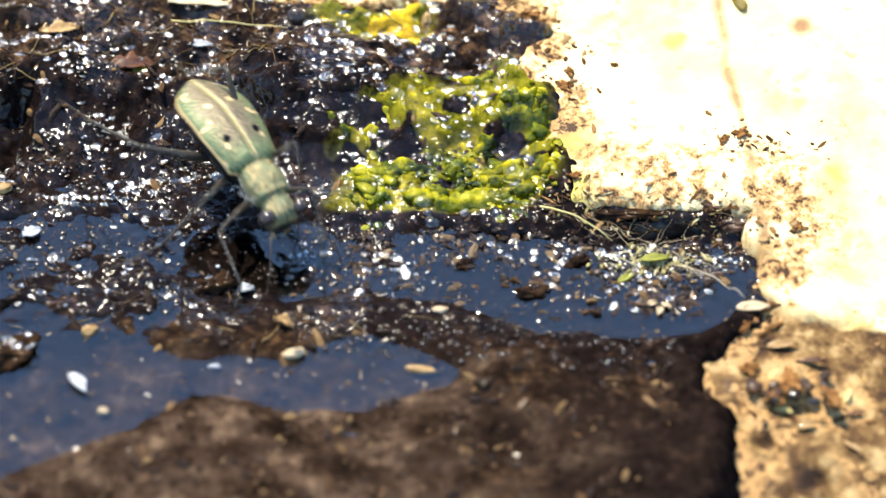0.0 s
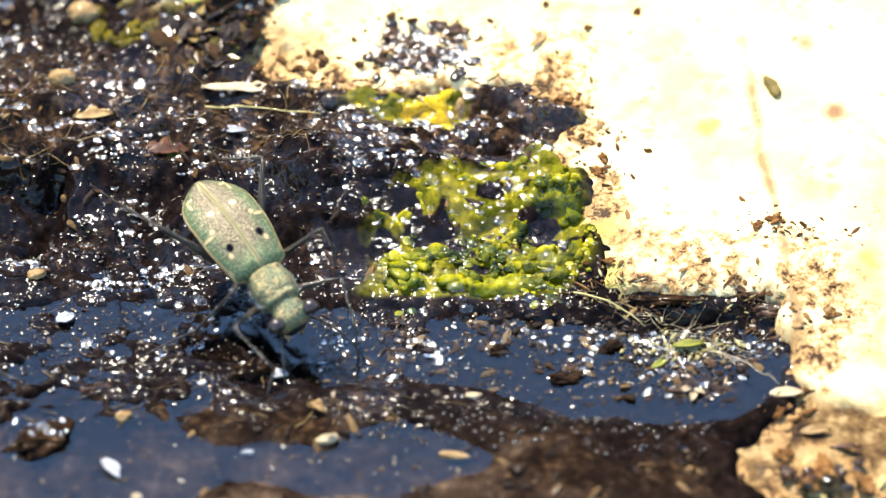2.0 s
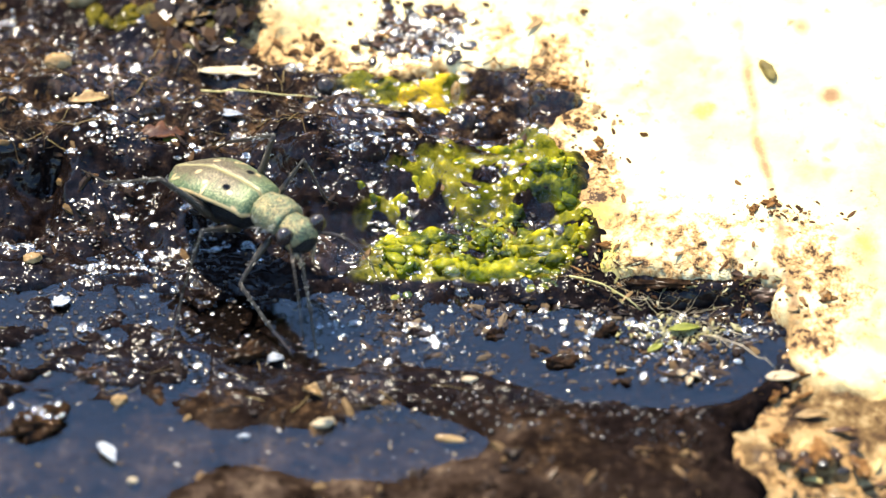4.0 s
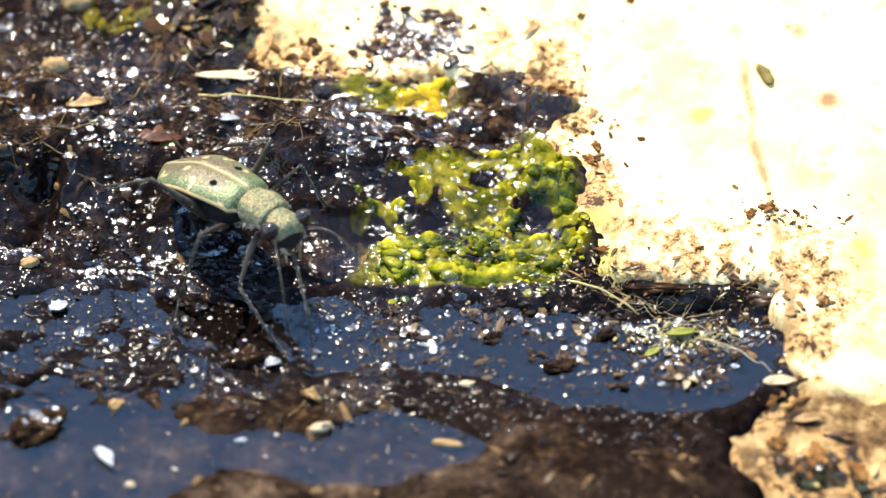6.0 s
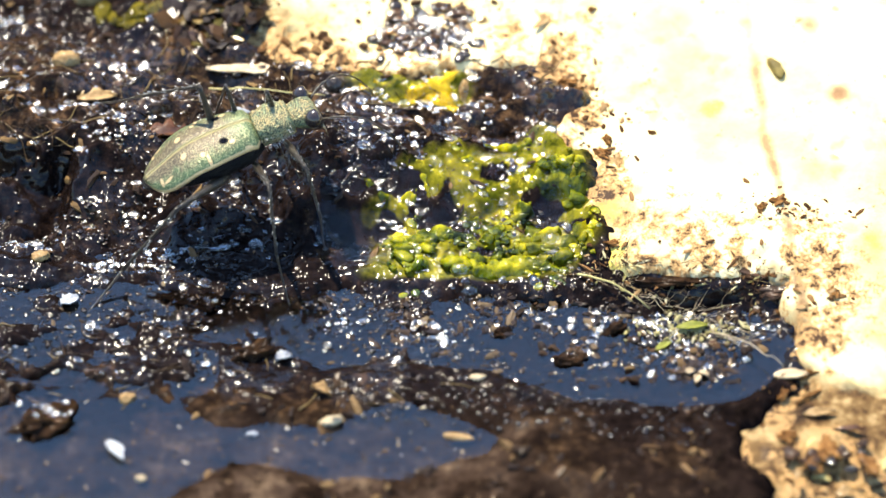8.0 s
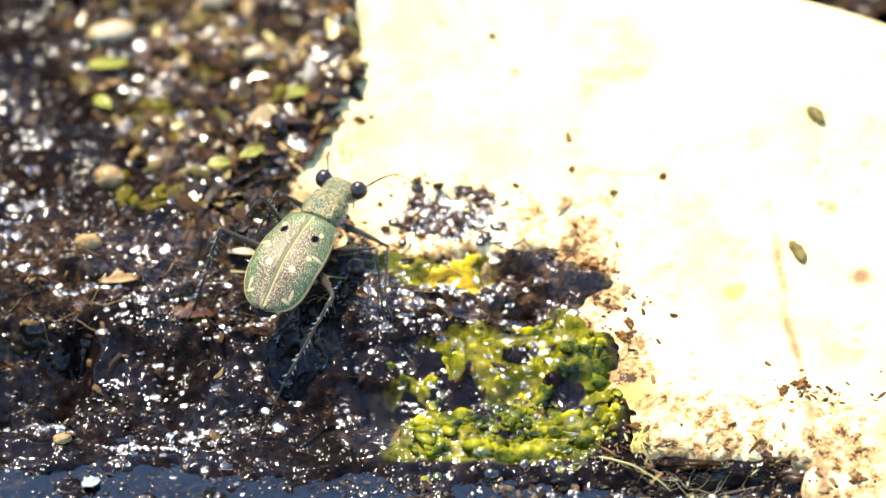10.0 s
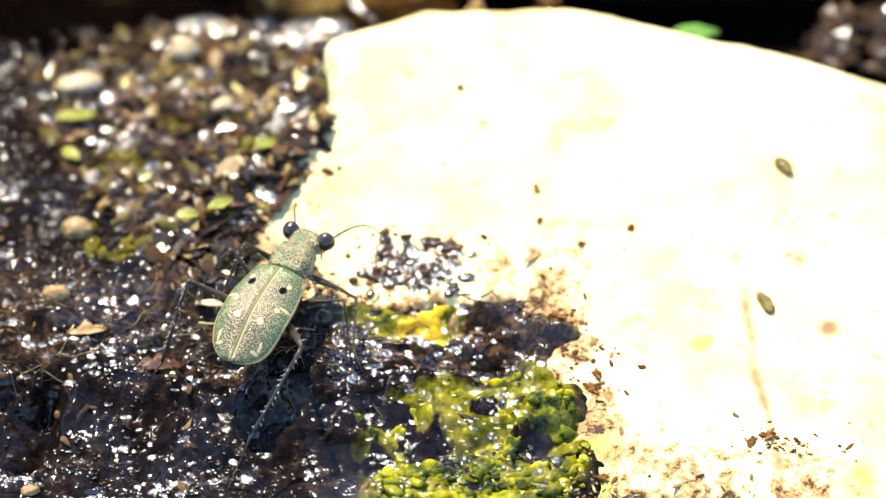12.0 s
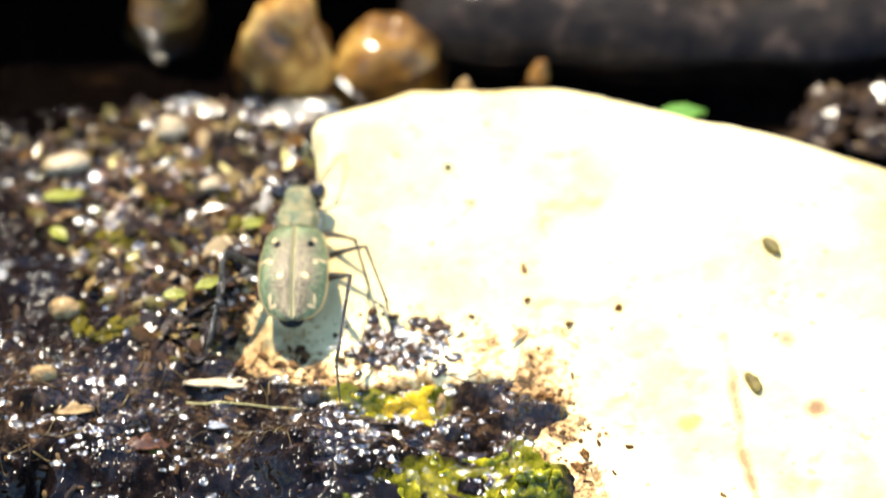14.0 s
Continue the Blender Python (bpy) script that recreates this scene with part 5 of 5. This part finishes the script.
beads("shore_drops", np.array([-24.4, -25.9, -19.4]), np.array([38.0, 35.5, 42.2]), np.array([0.7, 0.6, 0.7]), "large bright drops at the water", 0.4, 0.2, 0.0, BRIGHT_DROP)
x, y = scatter(170, LITTER_BED, RNG, 0.4)
beads("litter_drops", x, y, 0.16 + 0.60 * RNG.random(len(x)) ** 3, "bright water drops among wet litter", 0.4, 0.22, 0.3, BRIGHT_DROP)

bead_row("wet_grains", 120, lambda s: (RNG.normal(-1.7, 1.5, len(s)), RNG.normal(18.0, 0.85, len(s))), 0.34, "dark glistening grains on the rock", 0.35, 0.0)
bead_row("clod_drops", 120, lambda s: (RNG.normal(-1.7, 1.7, len(s)), RNG.normal(17.9, 0.95, len(s))), 0.30, "bright water drops among wet clods on the rock", 0.3, 0.2, BRIGHT_DROP)

# wet spots that catch the sun: plan places, drops round each
WET = [(-18.0, 6.3), (-21.8, 5.4), (-19.5, 4.9), (-15.9, 2.2), (-20.3, 0.9), (-19.7, 9.9), (-21.3, 9.7), (-20.5, 11.7), (-17.5, 1.7), (-6.5, -3.4), (-1.8, -3.7), (-0.4, -4.5), (8.9, -3.8),
       (1.2, 6.2), (-2.6, 5.3), (-2.4, 2.7), (3.8, 7.2), (-1.7, 1.0), (-4.3, 10.9), (-0.8, 11.4), (12.7, -4.0), (13.7, -5.4), (11.8, -3.4), (-15.1, 9.4), (-12.1, 10.5), (-3.4, 4.3), (-2.0, 4.0), (3.4, 5.6), (4.4, 2.0), (6.6, 0.6), (-6.2, 6.4), (-7.4, 3.6)]
x = np.concatenate([RNG.normal(a, 0.50, 13) for a, b in WET])
y = np.concatenate([RNG.normal(b, 0.50, 13) for a, b in WET])
beads("sunlit_drops", x, y, 0.08 + 0.26 * RNG.random(len(x)) ** 2, "clusters of sunlit water drops", 0.25, 0.16, 0.06, BRIGHT_DROP)

# on the bank
flake("white_flake", "pale flake lying on the mud crest", "flake", -12.8, 11.8, 1.7, 0.6, -8, WHITE, 0.2, 50)
# no bark on the crest: this cream flake stands in for a patch of rock
flake("bark_strip", "long flat cream strip standing in for a patch of pale rock on the crest", "bark", -12.2, 14.9, 5.0, 0.9, -2, CREAM, 0.1, 51, 0.2)
lump_thing("pebble", "round glossy black pebble on algae", "pebble", -7.0, 13.6, (0.62, 0.55, 0.6), BLACK_STONE, 52, 0.08, 4, 0, 0.4)
lump_thing("pebble", "oval tan pebble on the crest", "pebble", -23.1, 15.8, (0.8, 0.6, 0.6), TAN, 53, 0.15, 4, 0, 0.4)
flake("leaf", "small round lime leaf on brown husk", "leaf", -16.3, 10.1, 0.9, 0.75, 0, LIME, 0.1, 54, 0.3)
flake("husk", "dark red-brown seed husk on the bank", "husk", -16.9, 10.4, 3.0, 1.3, 10, RED_HUSK, 0.3, 55, 0.15)
flake("husk", "tan torn husk on the bank", "husk", -21.2, 13.0, 2.4, 0.9, 8, TAN, 0.35, 56, 0.25)
strand("straw", "thin olive grass blade on the crest", "straw", [(-14.5, 13.6), (-11.0, 13.2), (-7.5, 12.6)], 0.06, DRY_GRASS, 0.25)

# litter bed behind
LEAVES = [(-22.6, 29.8, 1.5, 1.0, -50), (-10.6, 28.4, 1.5, 1.0, 10), (-15.3, 21.2, 1.5, 0.9, 0), (-13.3, 21.4, 1.7, 0.9, 25), (-22.4, 33.6, 2.6, 1.0, 10)]
for k, (x, y, a, b, turn) in enumerate(LEAVES):
    flake("leaf", "small oval lime-green leaf on wet litter", "leaf", x, y, a, b, turn, LIME, 0.15, 60 + k, 0.75, "leaves on the litter")
lump_thing("algae_clump", "yellow-olive algae clump on wet litter", "algae", -19.3, 29.2, (1.2, 0.7, 0.4), LITTER_MOSS, 66, 1.2, 4, 35, 0.4)
lump_thing("algae_clump", "yellow algae clump on wet litter", "algae", -19.2, 20.2, (0.9, 0.65, 0.35), LITTER_MOSS, 67, 1.2, 4, 60, 0.4)
lump_thing("pebble", "round tan pebble in wet litter", "pebble", -22.0, 22.6, (0.95, 0.75, 0.7), TAN, 68, 0.15, 4, 0, 0.5)
lump_thing("pebble", "white angular pebble at the water", "pebble", -22.3, 37.0, (1.4, 0.8, 0.7), CREAM, 69, 0.3, 3, 10, 0.6)
lump_thing("pebble", "pale grey pebble at the water", "pebble", -15.9, 39.8, (0.9, 0.8, 0.8), CREAM, 70, 0.3, 3, 10, 0.9)
lump_thing("pebble", "white pebble in wet litter", "pebble", -13.4, 34.6, (0.8, 0.5, 0.5), CREAM, 71, 0.25, 3, 30, 0.8)
for k in range(24):
    x, y = scatter(30, LITTER_BED, RNG, 1.6)
    x, y = float(x[0]), float(y[0])
    mat, label = RNG.choice([0, 1, 2, 2, 2, 3]), RNG.uniform(0, 180)
    stuff = ((CREAM, "cream plant scale on wet litter"), (TAN, "tan leaf fragment on wet litter"), (RED_HUSK, "dark brown leaf fragment on wet litter"), (DRY_GRASS, "straw-coloured leaf fragment on wet litter"))[mat]
    flake("leaf_fragment", stuff[1], "leaf fragment", x, y, RNG.uniform(0.9, 2.2), RNG.uniform(0.3, 0.7), label, stuff[0], RNG.uniform(0.1, 0.5), 100 + k, 0.35, "fragments in the litter", RNG.uniform(-12, 12))

# on the rock
for k, (x, y, a, b) in enumerate(((-1.8, 17.2, 0.9, 0.7), (-2.9, 17.6, 0.6, 0.5), (-0.9, 17.9, 0.7, 0.6), (-2.2, 18.5, 0.7, 0.6), (-1.2, 16.7, 0.5, 0.45), (0.4, 19.6, 1.0, 0.7), (-0.6, 19.9, 0.6, 0.5), (-3.4, 19.3, 0.7, 0.6), (-3.9, 17.4, 0.5, 0.5))):
    lump_thing("mud_clod", "glossy dark brown wet clod on the rock", "mud clod", x, y, (a * 0.8, b * 0.75, 0.24), WET_CLOD, 200 + k, 0.9, 4, 30 * k, 0.3, "wet clods on the rock")
for k, (x, y, a, b) in enumerate(((6.9, 14.0, 1.2, 0.5), (7.6, 13.4, 0.9, 0.4), (19.4, 4.4, 0.9, 0.6), (18.4, 3.9, 0.6, 0.4), (22.6, -2.1, 0.8, 0.4), (9.4, 9.6, 0.7, 0.4), (9.0, 8.6, 0.9, 0.5), (12.0, 10.0, 0.4, 0.3), (9.6, 1.6, 1.0, 0.5),
                                  (20.6, -8.2, 1.3, 0.4), (21.0, -9.6, 1.6, 0.35), (19.4, -9.9, 0.9, 0.5), (22.0, -14.3, 1.8, 0.8), (24.3, -15.4, 1.6, 0.7), (21.0, -15.6, 1.0, 0.6), (19.6, -13.0, 0.9, 0.7), (8.5, 19.5, 0.5, 0.3), (11.5, 21.0, 0.5, 0.35), (6.0, 21.5, 0.5, 0.25))):
    lump_thing("mud_clod", "rough dark brown mud crust on the rock", "mud clod", x, y, (a * 0.5, b * 0.55, 0.2), RUST, 230 + k, 0.9, 4, 23 * k, 0.0, "mud crusts on the rock")
CRUST = [(7.2, 13.6, 1.8), (9.2, 9.0, 1.8), (19.2, 4.2, 1.5), (9.8, 1.6, 2.0), (22.6, -2.1, 1.0), (20.3, -8.6, 1.8), (19.6, -11.8, 2.2), (22.4, -14.6, 2.6), (24.6, -15.8, 2.2), (20.4, -16.0, 2.2), (20.6, -3.0, 1.2), (18.0, -0.6, 2.2), (21.0, 3.8, 1.4), (6.0, 16.6, 2.6), (8.6, 11.6, 1.6)]
px, py, pr = [], [], []
for x, y, r in CRUST:
    n = 30
    px += list(x + RNG.normal(0, r * 0.5, n))
    py += list(y + RNG.normal(0, r * 0.4, n))
    pr += list(0.04 + 0.16 * RNG.random(n) ** 3)
px, py, pr = np.array(px), np.array(py), np.array(pr)
tagged(heap("rock_crumbs", np.stack([px, py, tops(px, py) + 0.1 * pr], -1), np.stack([pr * RNG.uniform(1, 2.2, len(px)), pr, pr * 0.6], -1), RNG, RUST_CRUMB, 1, 0.3, smooth=False), "rusty brown mud crumbs strewn on the rock", "mud crumbs", kind="stuff")
x, y = RNG.uniform(-4, 26, 2600), RNG.uniform(-8, 27, 2600)
edge = inside(x, y, ROCK_EDGE)
keep = (edge > 0.3) & (RNG.random(2600) < 0.2 * np.exp(-edge / 5.5)) & (grain(x, y, 3.5, 87, 3) > 0.02)
x, y = x[keep], y[keep]
r = 0.03 + 0.20 * RNG.random(len(x)) ** 4
tagged(heap("rock_flecks", np.stack([x, y, tops(x, y) + 0.02], -1), np.stack([r * RNG.uniform(1, 3, len(x)), r, r * 0.3], -1), RNG, RUST_CRUMB, 1, 0.4, 0.2, smooth=False), "small rusty flecks on the pale rock", "flecks", kind="stuff")
lump_thing("seed_case", "dull green conical seed case on the rock", "seed case", 19.5, 14.8, (0.85, 0.36, 0.3), OLIVE, 260, 0.35, 3, -58)
lump_thing("seed_case", "dark olive seed case on the rock", "seed case", 20.8, 25.0, (0.85, 0.42, 0.32), OLIVE, 261, 0.35, 3, -45)
lump_thing("speck", "tiny dark grain on the pale rock", "grain", 1.2, 31.8, (0.25, 0.2, 0.18), BLACK_STONE, 262)
flake("leaf_fragment", "orange-brown leaf sliver on the rock", "leaf fragment", 5.6, 18.6, 1.9, 0.4, 50, TAN, 0.2, 263)
for k, (x, y, a, turn) in enumerate(((21.5, -11.0, 1.9, 8), (24.0, -13.4, 1.1, -20), (22.8, -17.0, 1.2, 15))):
    flake("husk", "pale straw-coloured husk on the rock's foot", "husk", x, y, a, 0.6, turn, TAN, 0.3, 270 + k, 0.15, "husks at the rock's foot")

for k in range(14):
    rng = random.Random(500 + k)
    lump_thing("pebble", "blue-black wet pebble at the rock's foot", "pebble", 22.0 + rng.gauss(0, 1.7), -14.6 + rng.gauss(0, 0.55), (rng.uniform(0.2, 0.6), rng.uniform(0.18, 0.38), 0.22), WET_CLOD if k % 3 else BLACK_STONE, 520 + k, 0.5, 3, 40 * k, 0.3, "wet pebbles at the rock's foot")
for k in range(9):
    rng = random.Random(540 + k)
    flake("leaf_fragment", "tan straw fragment at the rock's foot", "leaf fragment", 22.3 + rng.gauss(0, 2.0), -15.0 + rng.gauss(0, 1.4), rng.uniform(0.8, 1.9), rng.uniform(0.25, 0.5), rng.uniform(0, 180), (TAN, DRY_GRASS, RED_HUSK)[k % 3], 0.4, 560 + k, 0.15, "fragments at the rock's foot")

# behind the rock
flake("leaf", "green leaf lying behind the rock", "leaf", 15.6, 38.6, 3.2, 1.5, 8, LEAF, 0.2, 300, 0.6, "", 0)
lump_thing("pebble", "small orange-brown stone behind the rock", "pebble", 6.6, 46.8, (0.9, 0.8, 3.8), STONE_BROWN, 301, 0.15, 3, 0, 0.9)
lump_thing("pebble", "small tan pebble behind the rock", "pebble", 2.2, 44.5, (0.9, 0.8, 2.6), TAN, 302, 0.2, 3, 0, 0.9)


def motions():
    # knee, ankle and claws of each leg, in millimetres of the plan
    steps = {
        "one": {
            ("front", -1): ((-11.8, -2.2, -0.2), (-10.0, -4.5, -1.9), (-9.2, -5.7, -2.5)), ("mid", -1): ((-14.1, -1.9, 3.7), (-15.3, -3.0, -0.2), (-16.1, -4.9, -2.2)),
            ("hind", -1): ((-16.9, 1.4, 5.1), (-19.9, 4.8, 1.5), (-21.7, 7.8, 0.0)), ("hind", 1): ((-10.0, 4.2, 5.7), (-12.7, 7.8, 2.1), (-13.6, 9.5, 0.3)),
            ("mid", 1): ((-8.5, 3.4, 4.2), (-6.9, 4.4, 0.5), (-6.1, 5.1, -0.3)), ("front", 1): ((-8.4, -2.0, 2.6), (-7.7, -4.7, -0.4), (-7.4, -5.7, -2.5))},
        "low": {
            ("front", -1): ((-12.4, -5.4, 0.7), (-10.1, -7.2, -1.2), (-10.6, -8.3, -2.2)), ("mid", -1): ((-12.3, -4.0, 2.4), (-14.7, -4.0, -1.0), (-18.3, -5.2, -2.3)),
            ("hind", -1): ((-16.4, -0.7, 3.8), (-19.4, 3.9, 1.9), (-21.4, 7.9, 0.0)), ("hind", 1): ((-10.9, 4.3, 4.9), (-13.5, 8.2, 1.6), (-14.1, 11.0, 0.2)),
            ("mid", 1): ((-7.7, -0.2, 3.4), (-6.7, 2.1, 0.0), (-6.4, 2.6, -1.9)), ("front", 1): ((-6.3, -2.6, 0.6), (-5.3, -4.6, -0.6), (-5.0, -4.8, -2.5))},
        "two": {
            ("front", -1): ((-8.5, 2.6, 4.3), (-7.7, 2.0, 1.1), (-7.4, 2.0, -1.9)), ("mid", -1): ((-10.7, 1.2, 4.3), (-10.3, -0.6, 0.5), (-9.5, -2.0, -2.5)),
            ("hind", -1): ((-16.4, 0.5, 2.6), (-19.4, 0.2, -1.4), (-21.6, -2.5, -2.5)), ("hind", 1): ((-14.9, 6.8, 7.2), (-18.7, 9.6, 3.9), (-21.4, 12.4, 1.1)),
            ("mid", 1): ((-13.3, 7.4, 6.7), (-13.9, 9.5, 3.1), (-14.4, 11.7, 0.5)), ("front", 1): ((-10.8, 6.5, 7.0), (-11.0, 8.2, 4.0), (-11.2, 10.8, 0.9))},
        "three": {
            ("front", -1): ((-5.1, 13.1, 3.5), (-5.2, 10.0, 2.1), (-4.4, 8.8, 1.4)), ("mid", -1): ((-5.7, 10.5, 4.9), (-5.3, 9.0, 1.6), (-3.3, 6.4, -0.3)),
            ("hind", -1): ((-8.1, 6.9, 5.3), (-11.1, 3.4, 1.4), (-12.7, 1.9, -2.2)), ("hind", 1): ((-15.0, 11.3, 6.5), (-16.6, 10.2, 1.0), (-19.7, 6.4, -0.8)),
            ("mid", 1): ((-12.5, 13.6, 6.9), (-14.2, 14.8, 3.3), (-14.7, 15.1, 1.3)), ("front", 1): ((-12.7, 14.5, 5.6), (-12.9, 14.4, 3.2), (-13.7, 15.3, 1.3))},
        "four": {
            ("front", -1): ((-4.1, 24.6, 4.9), (-3.6, 21.4, 3.7), (-3.4, 21.3, 2.2)), ("mid", -1): ((-3.5, 22.5, 5.6), (-2.5, 19.0, 4.5), (-2.1, 20.5, 2.1)),
            ("hind", -1): ((-4.5, 18.8, 6.5), (-5.5, 14.0, 4.0), (-5.0, 11.6, 1.2)), ("hind", 1): ((-12.3, 21.1, 6.8), (-13.1, 17.2, 2.4), (-14.5, 15.5, 1.3)),
            ("mid", 1): ((-12.5, 21.9, 3.5), (-13.1, 17.8, 3.0), (-14.0, 16.5, 1.3)), ("front", 1): ((-12.0, 25.1, 2.6), (-12.1, 21.7, 2.8), (-12.4, 20.2, 2.5))}}
    nods = {"one": (2, -12), "low": (-4, 0), "two": (0, 4), "three": (0, 0), "four": (20, 0)}      # the head: up, to its left
    drink, stand = (-10.4, -1.8, 2.0, -53, -19, 5), (-11.5, 1.4, 3.4, -48, 5, -1)
    rows = [
        (0.0, (-9.2, -0.5, 2.2, -57, -16, -6), "low", 0), (0.2, (-11.0, 1.2, 3.3, -49, 5, -2), "one", 0),
        (0.33, (-9.8, -1.9, 2.1, -50, -19, 6), "low", 0), (0.5, (-9.8, -1.9, 2.1, -50, -19, 6), "low", 0),
        (0.63, stand, "one", 0), (0.9, stand, "one", 0), (1.0, (-9.7, -2.5, 2.1, -42, -25, 3), "low", 0),
        (1.2, drink, "low", 0), (1.33, drink, "low", 0), (1.47, (-11.9, 1.4, 3.5, -46, 8, 0), "one", 0),
        (1.63, (-11.9, 1.4, 3.5, -46, 8, 0), "one", 0), (1.8, (-10.6, -2.4, 2.0, -56, -18, 10), "low", 0),
        (2.0, (-10.8, -2.1, 2.1, -55, -18, 11), "low", 0), (2.13, (-10.9, -1.2, 2.1, -56, -9, 6), "low", 0),
        (2.27, (-10.6, 0.8, 3.3, -44, 4, -3), "one", 0), (2.33, (-10.4, 0.5, 3.2, -44, 3, -3), "one", 0),
        (2.47, (-8.0, -3.7, 2.0, -47, -19, -3), "low", 0), (2.53, (-8.0, -3.7, 2.0, -47, -19, -3), "low", 0),
        (2.77, (-9.0, -2.0, 2.2, -46, -9, -4), "low", 0), (2.9, (-9.8, 0.0, 2.9, -44, 0, -4), "one", 0),
        (3.0, (-10.3, 0.8, 3.4, -42, 6, -5), "one", 0), (3.3, (-10.3, 0.8, 3.4, -42, 6, -5), "one", 0),
        (5.2, (-11.2, 1.8, 3.6, -45, 9, -4), "one", 0), (6.5, (-11.2, 1.7, 3.6, -44, 9, -4), "one", 0),
        (7.5, (-11.2, 1.8, 3.6, -43, 10, -3), "one", 0), (7.57, (-11.4, 4.0, 4.3, -12, 13, -2), "two", 0.5),
        (7.63, (-11.7, 6.1, 5.0, 16, 16, -2), "two", 0), (8.03, (-11.7, 6.0, 5.0, 16, 17, -1), "two", 0),
        (8.13, (-10.2, 10.5, 5.3, 42, 13, 0), "three", 0.5), (8.2, (-9.1, 14.2, 5.4, 62, 11, 2), "three", 0),
        (8.3, (-9.0, 14.3, 5.4, 63, 11, 2), "three", 0), (8.5, (-9.3, 13.7, 5.4, 63, 9, 2), "three", 0),
        (12.2, (-9.4, 13.6, 5.4, 64, 9, 0), "three", 0), (12.3, (-8.6, 19.5, 5.3, 78, 5, -2), "four", 0.5),
        (12.4, (-8.1, 25.1, 5.2, 87, 4, -3), "four", 0), (14.0, (-8.0, 25.0, 5.2, 88, 4, -3), "four", 0)]
    order = ["one", "two", "three", "four"]
    body_rows = [(t, stance(*b)) for t, b, s, blend in rows]
    walk(beetle, body_rows)
    head_rows = []
    for t, b, s, blend in rows:
        up, left = nods[s]
        head_rows.append((t, Matrix.Translation(NECK * MM) @ pose(0, 0, 0, 0, -up, left)))
    walk(beetle_head, head_rows)
    for (which, side), pieces in LEGS.items():
        found = []
        for t, b, s, blend in rows:
            spots = [Vector(p) for p in steps[s][which, side]]
            if blend:
                before = steps[order[order.index(s) - 1]][which, side]
                spots = [p.lerp(Vector(q), blend) + Vector((0, 0, 1.5)) for p, q in zip(spots, before)]
            found.append((t, limb(stance(*b), which, side, *spots)))
        for k, piece in enumerate(pieces):
            walk(piece, [(t, poses[k]) for t, poses in found])


motions()
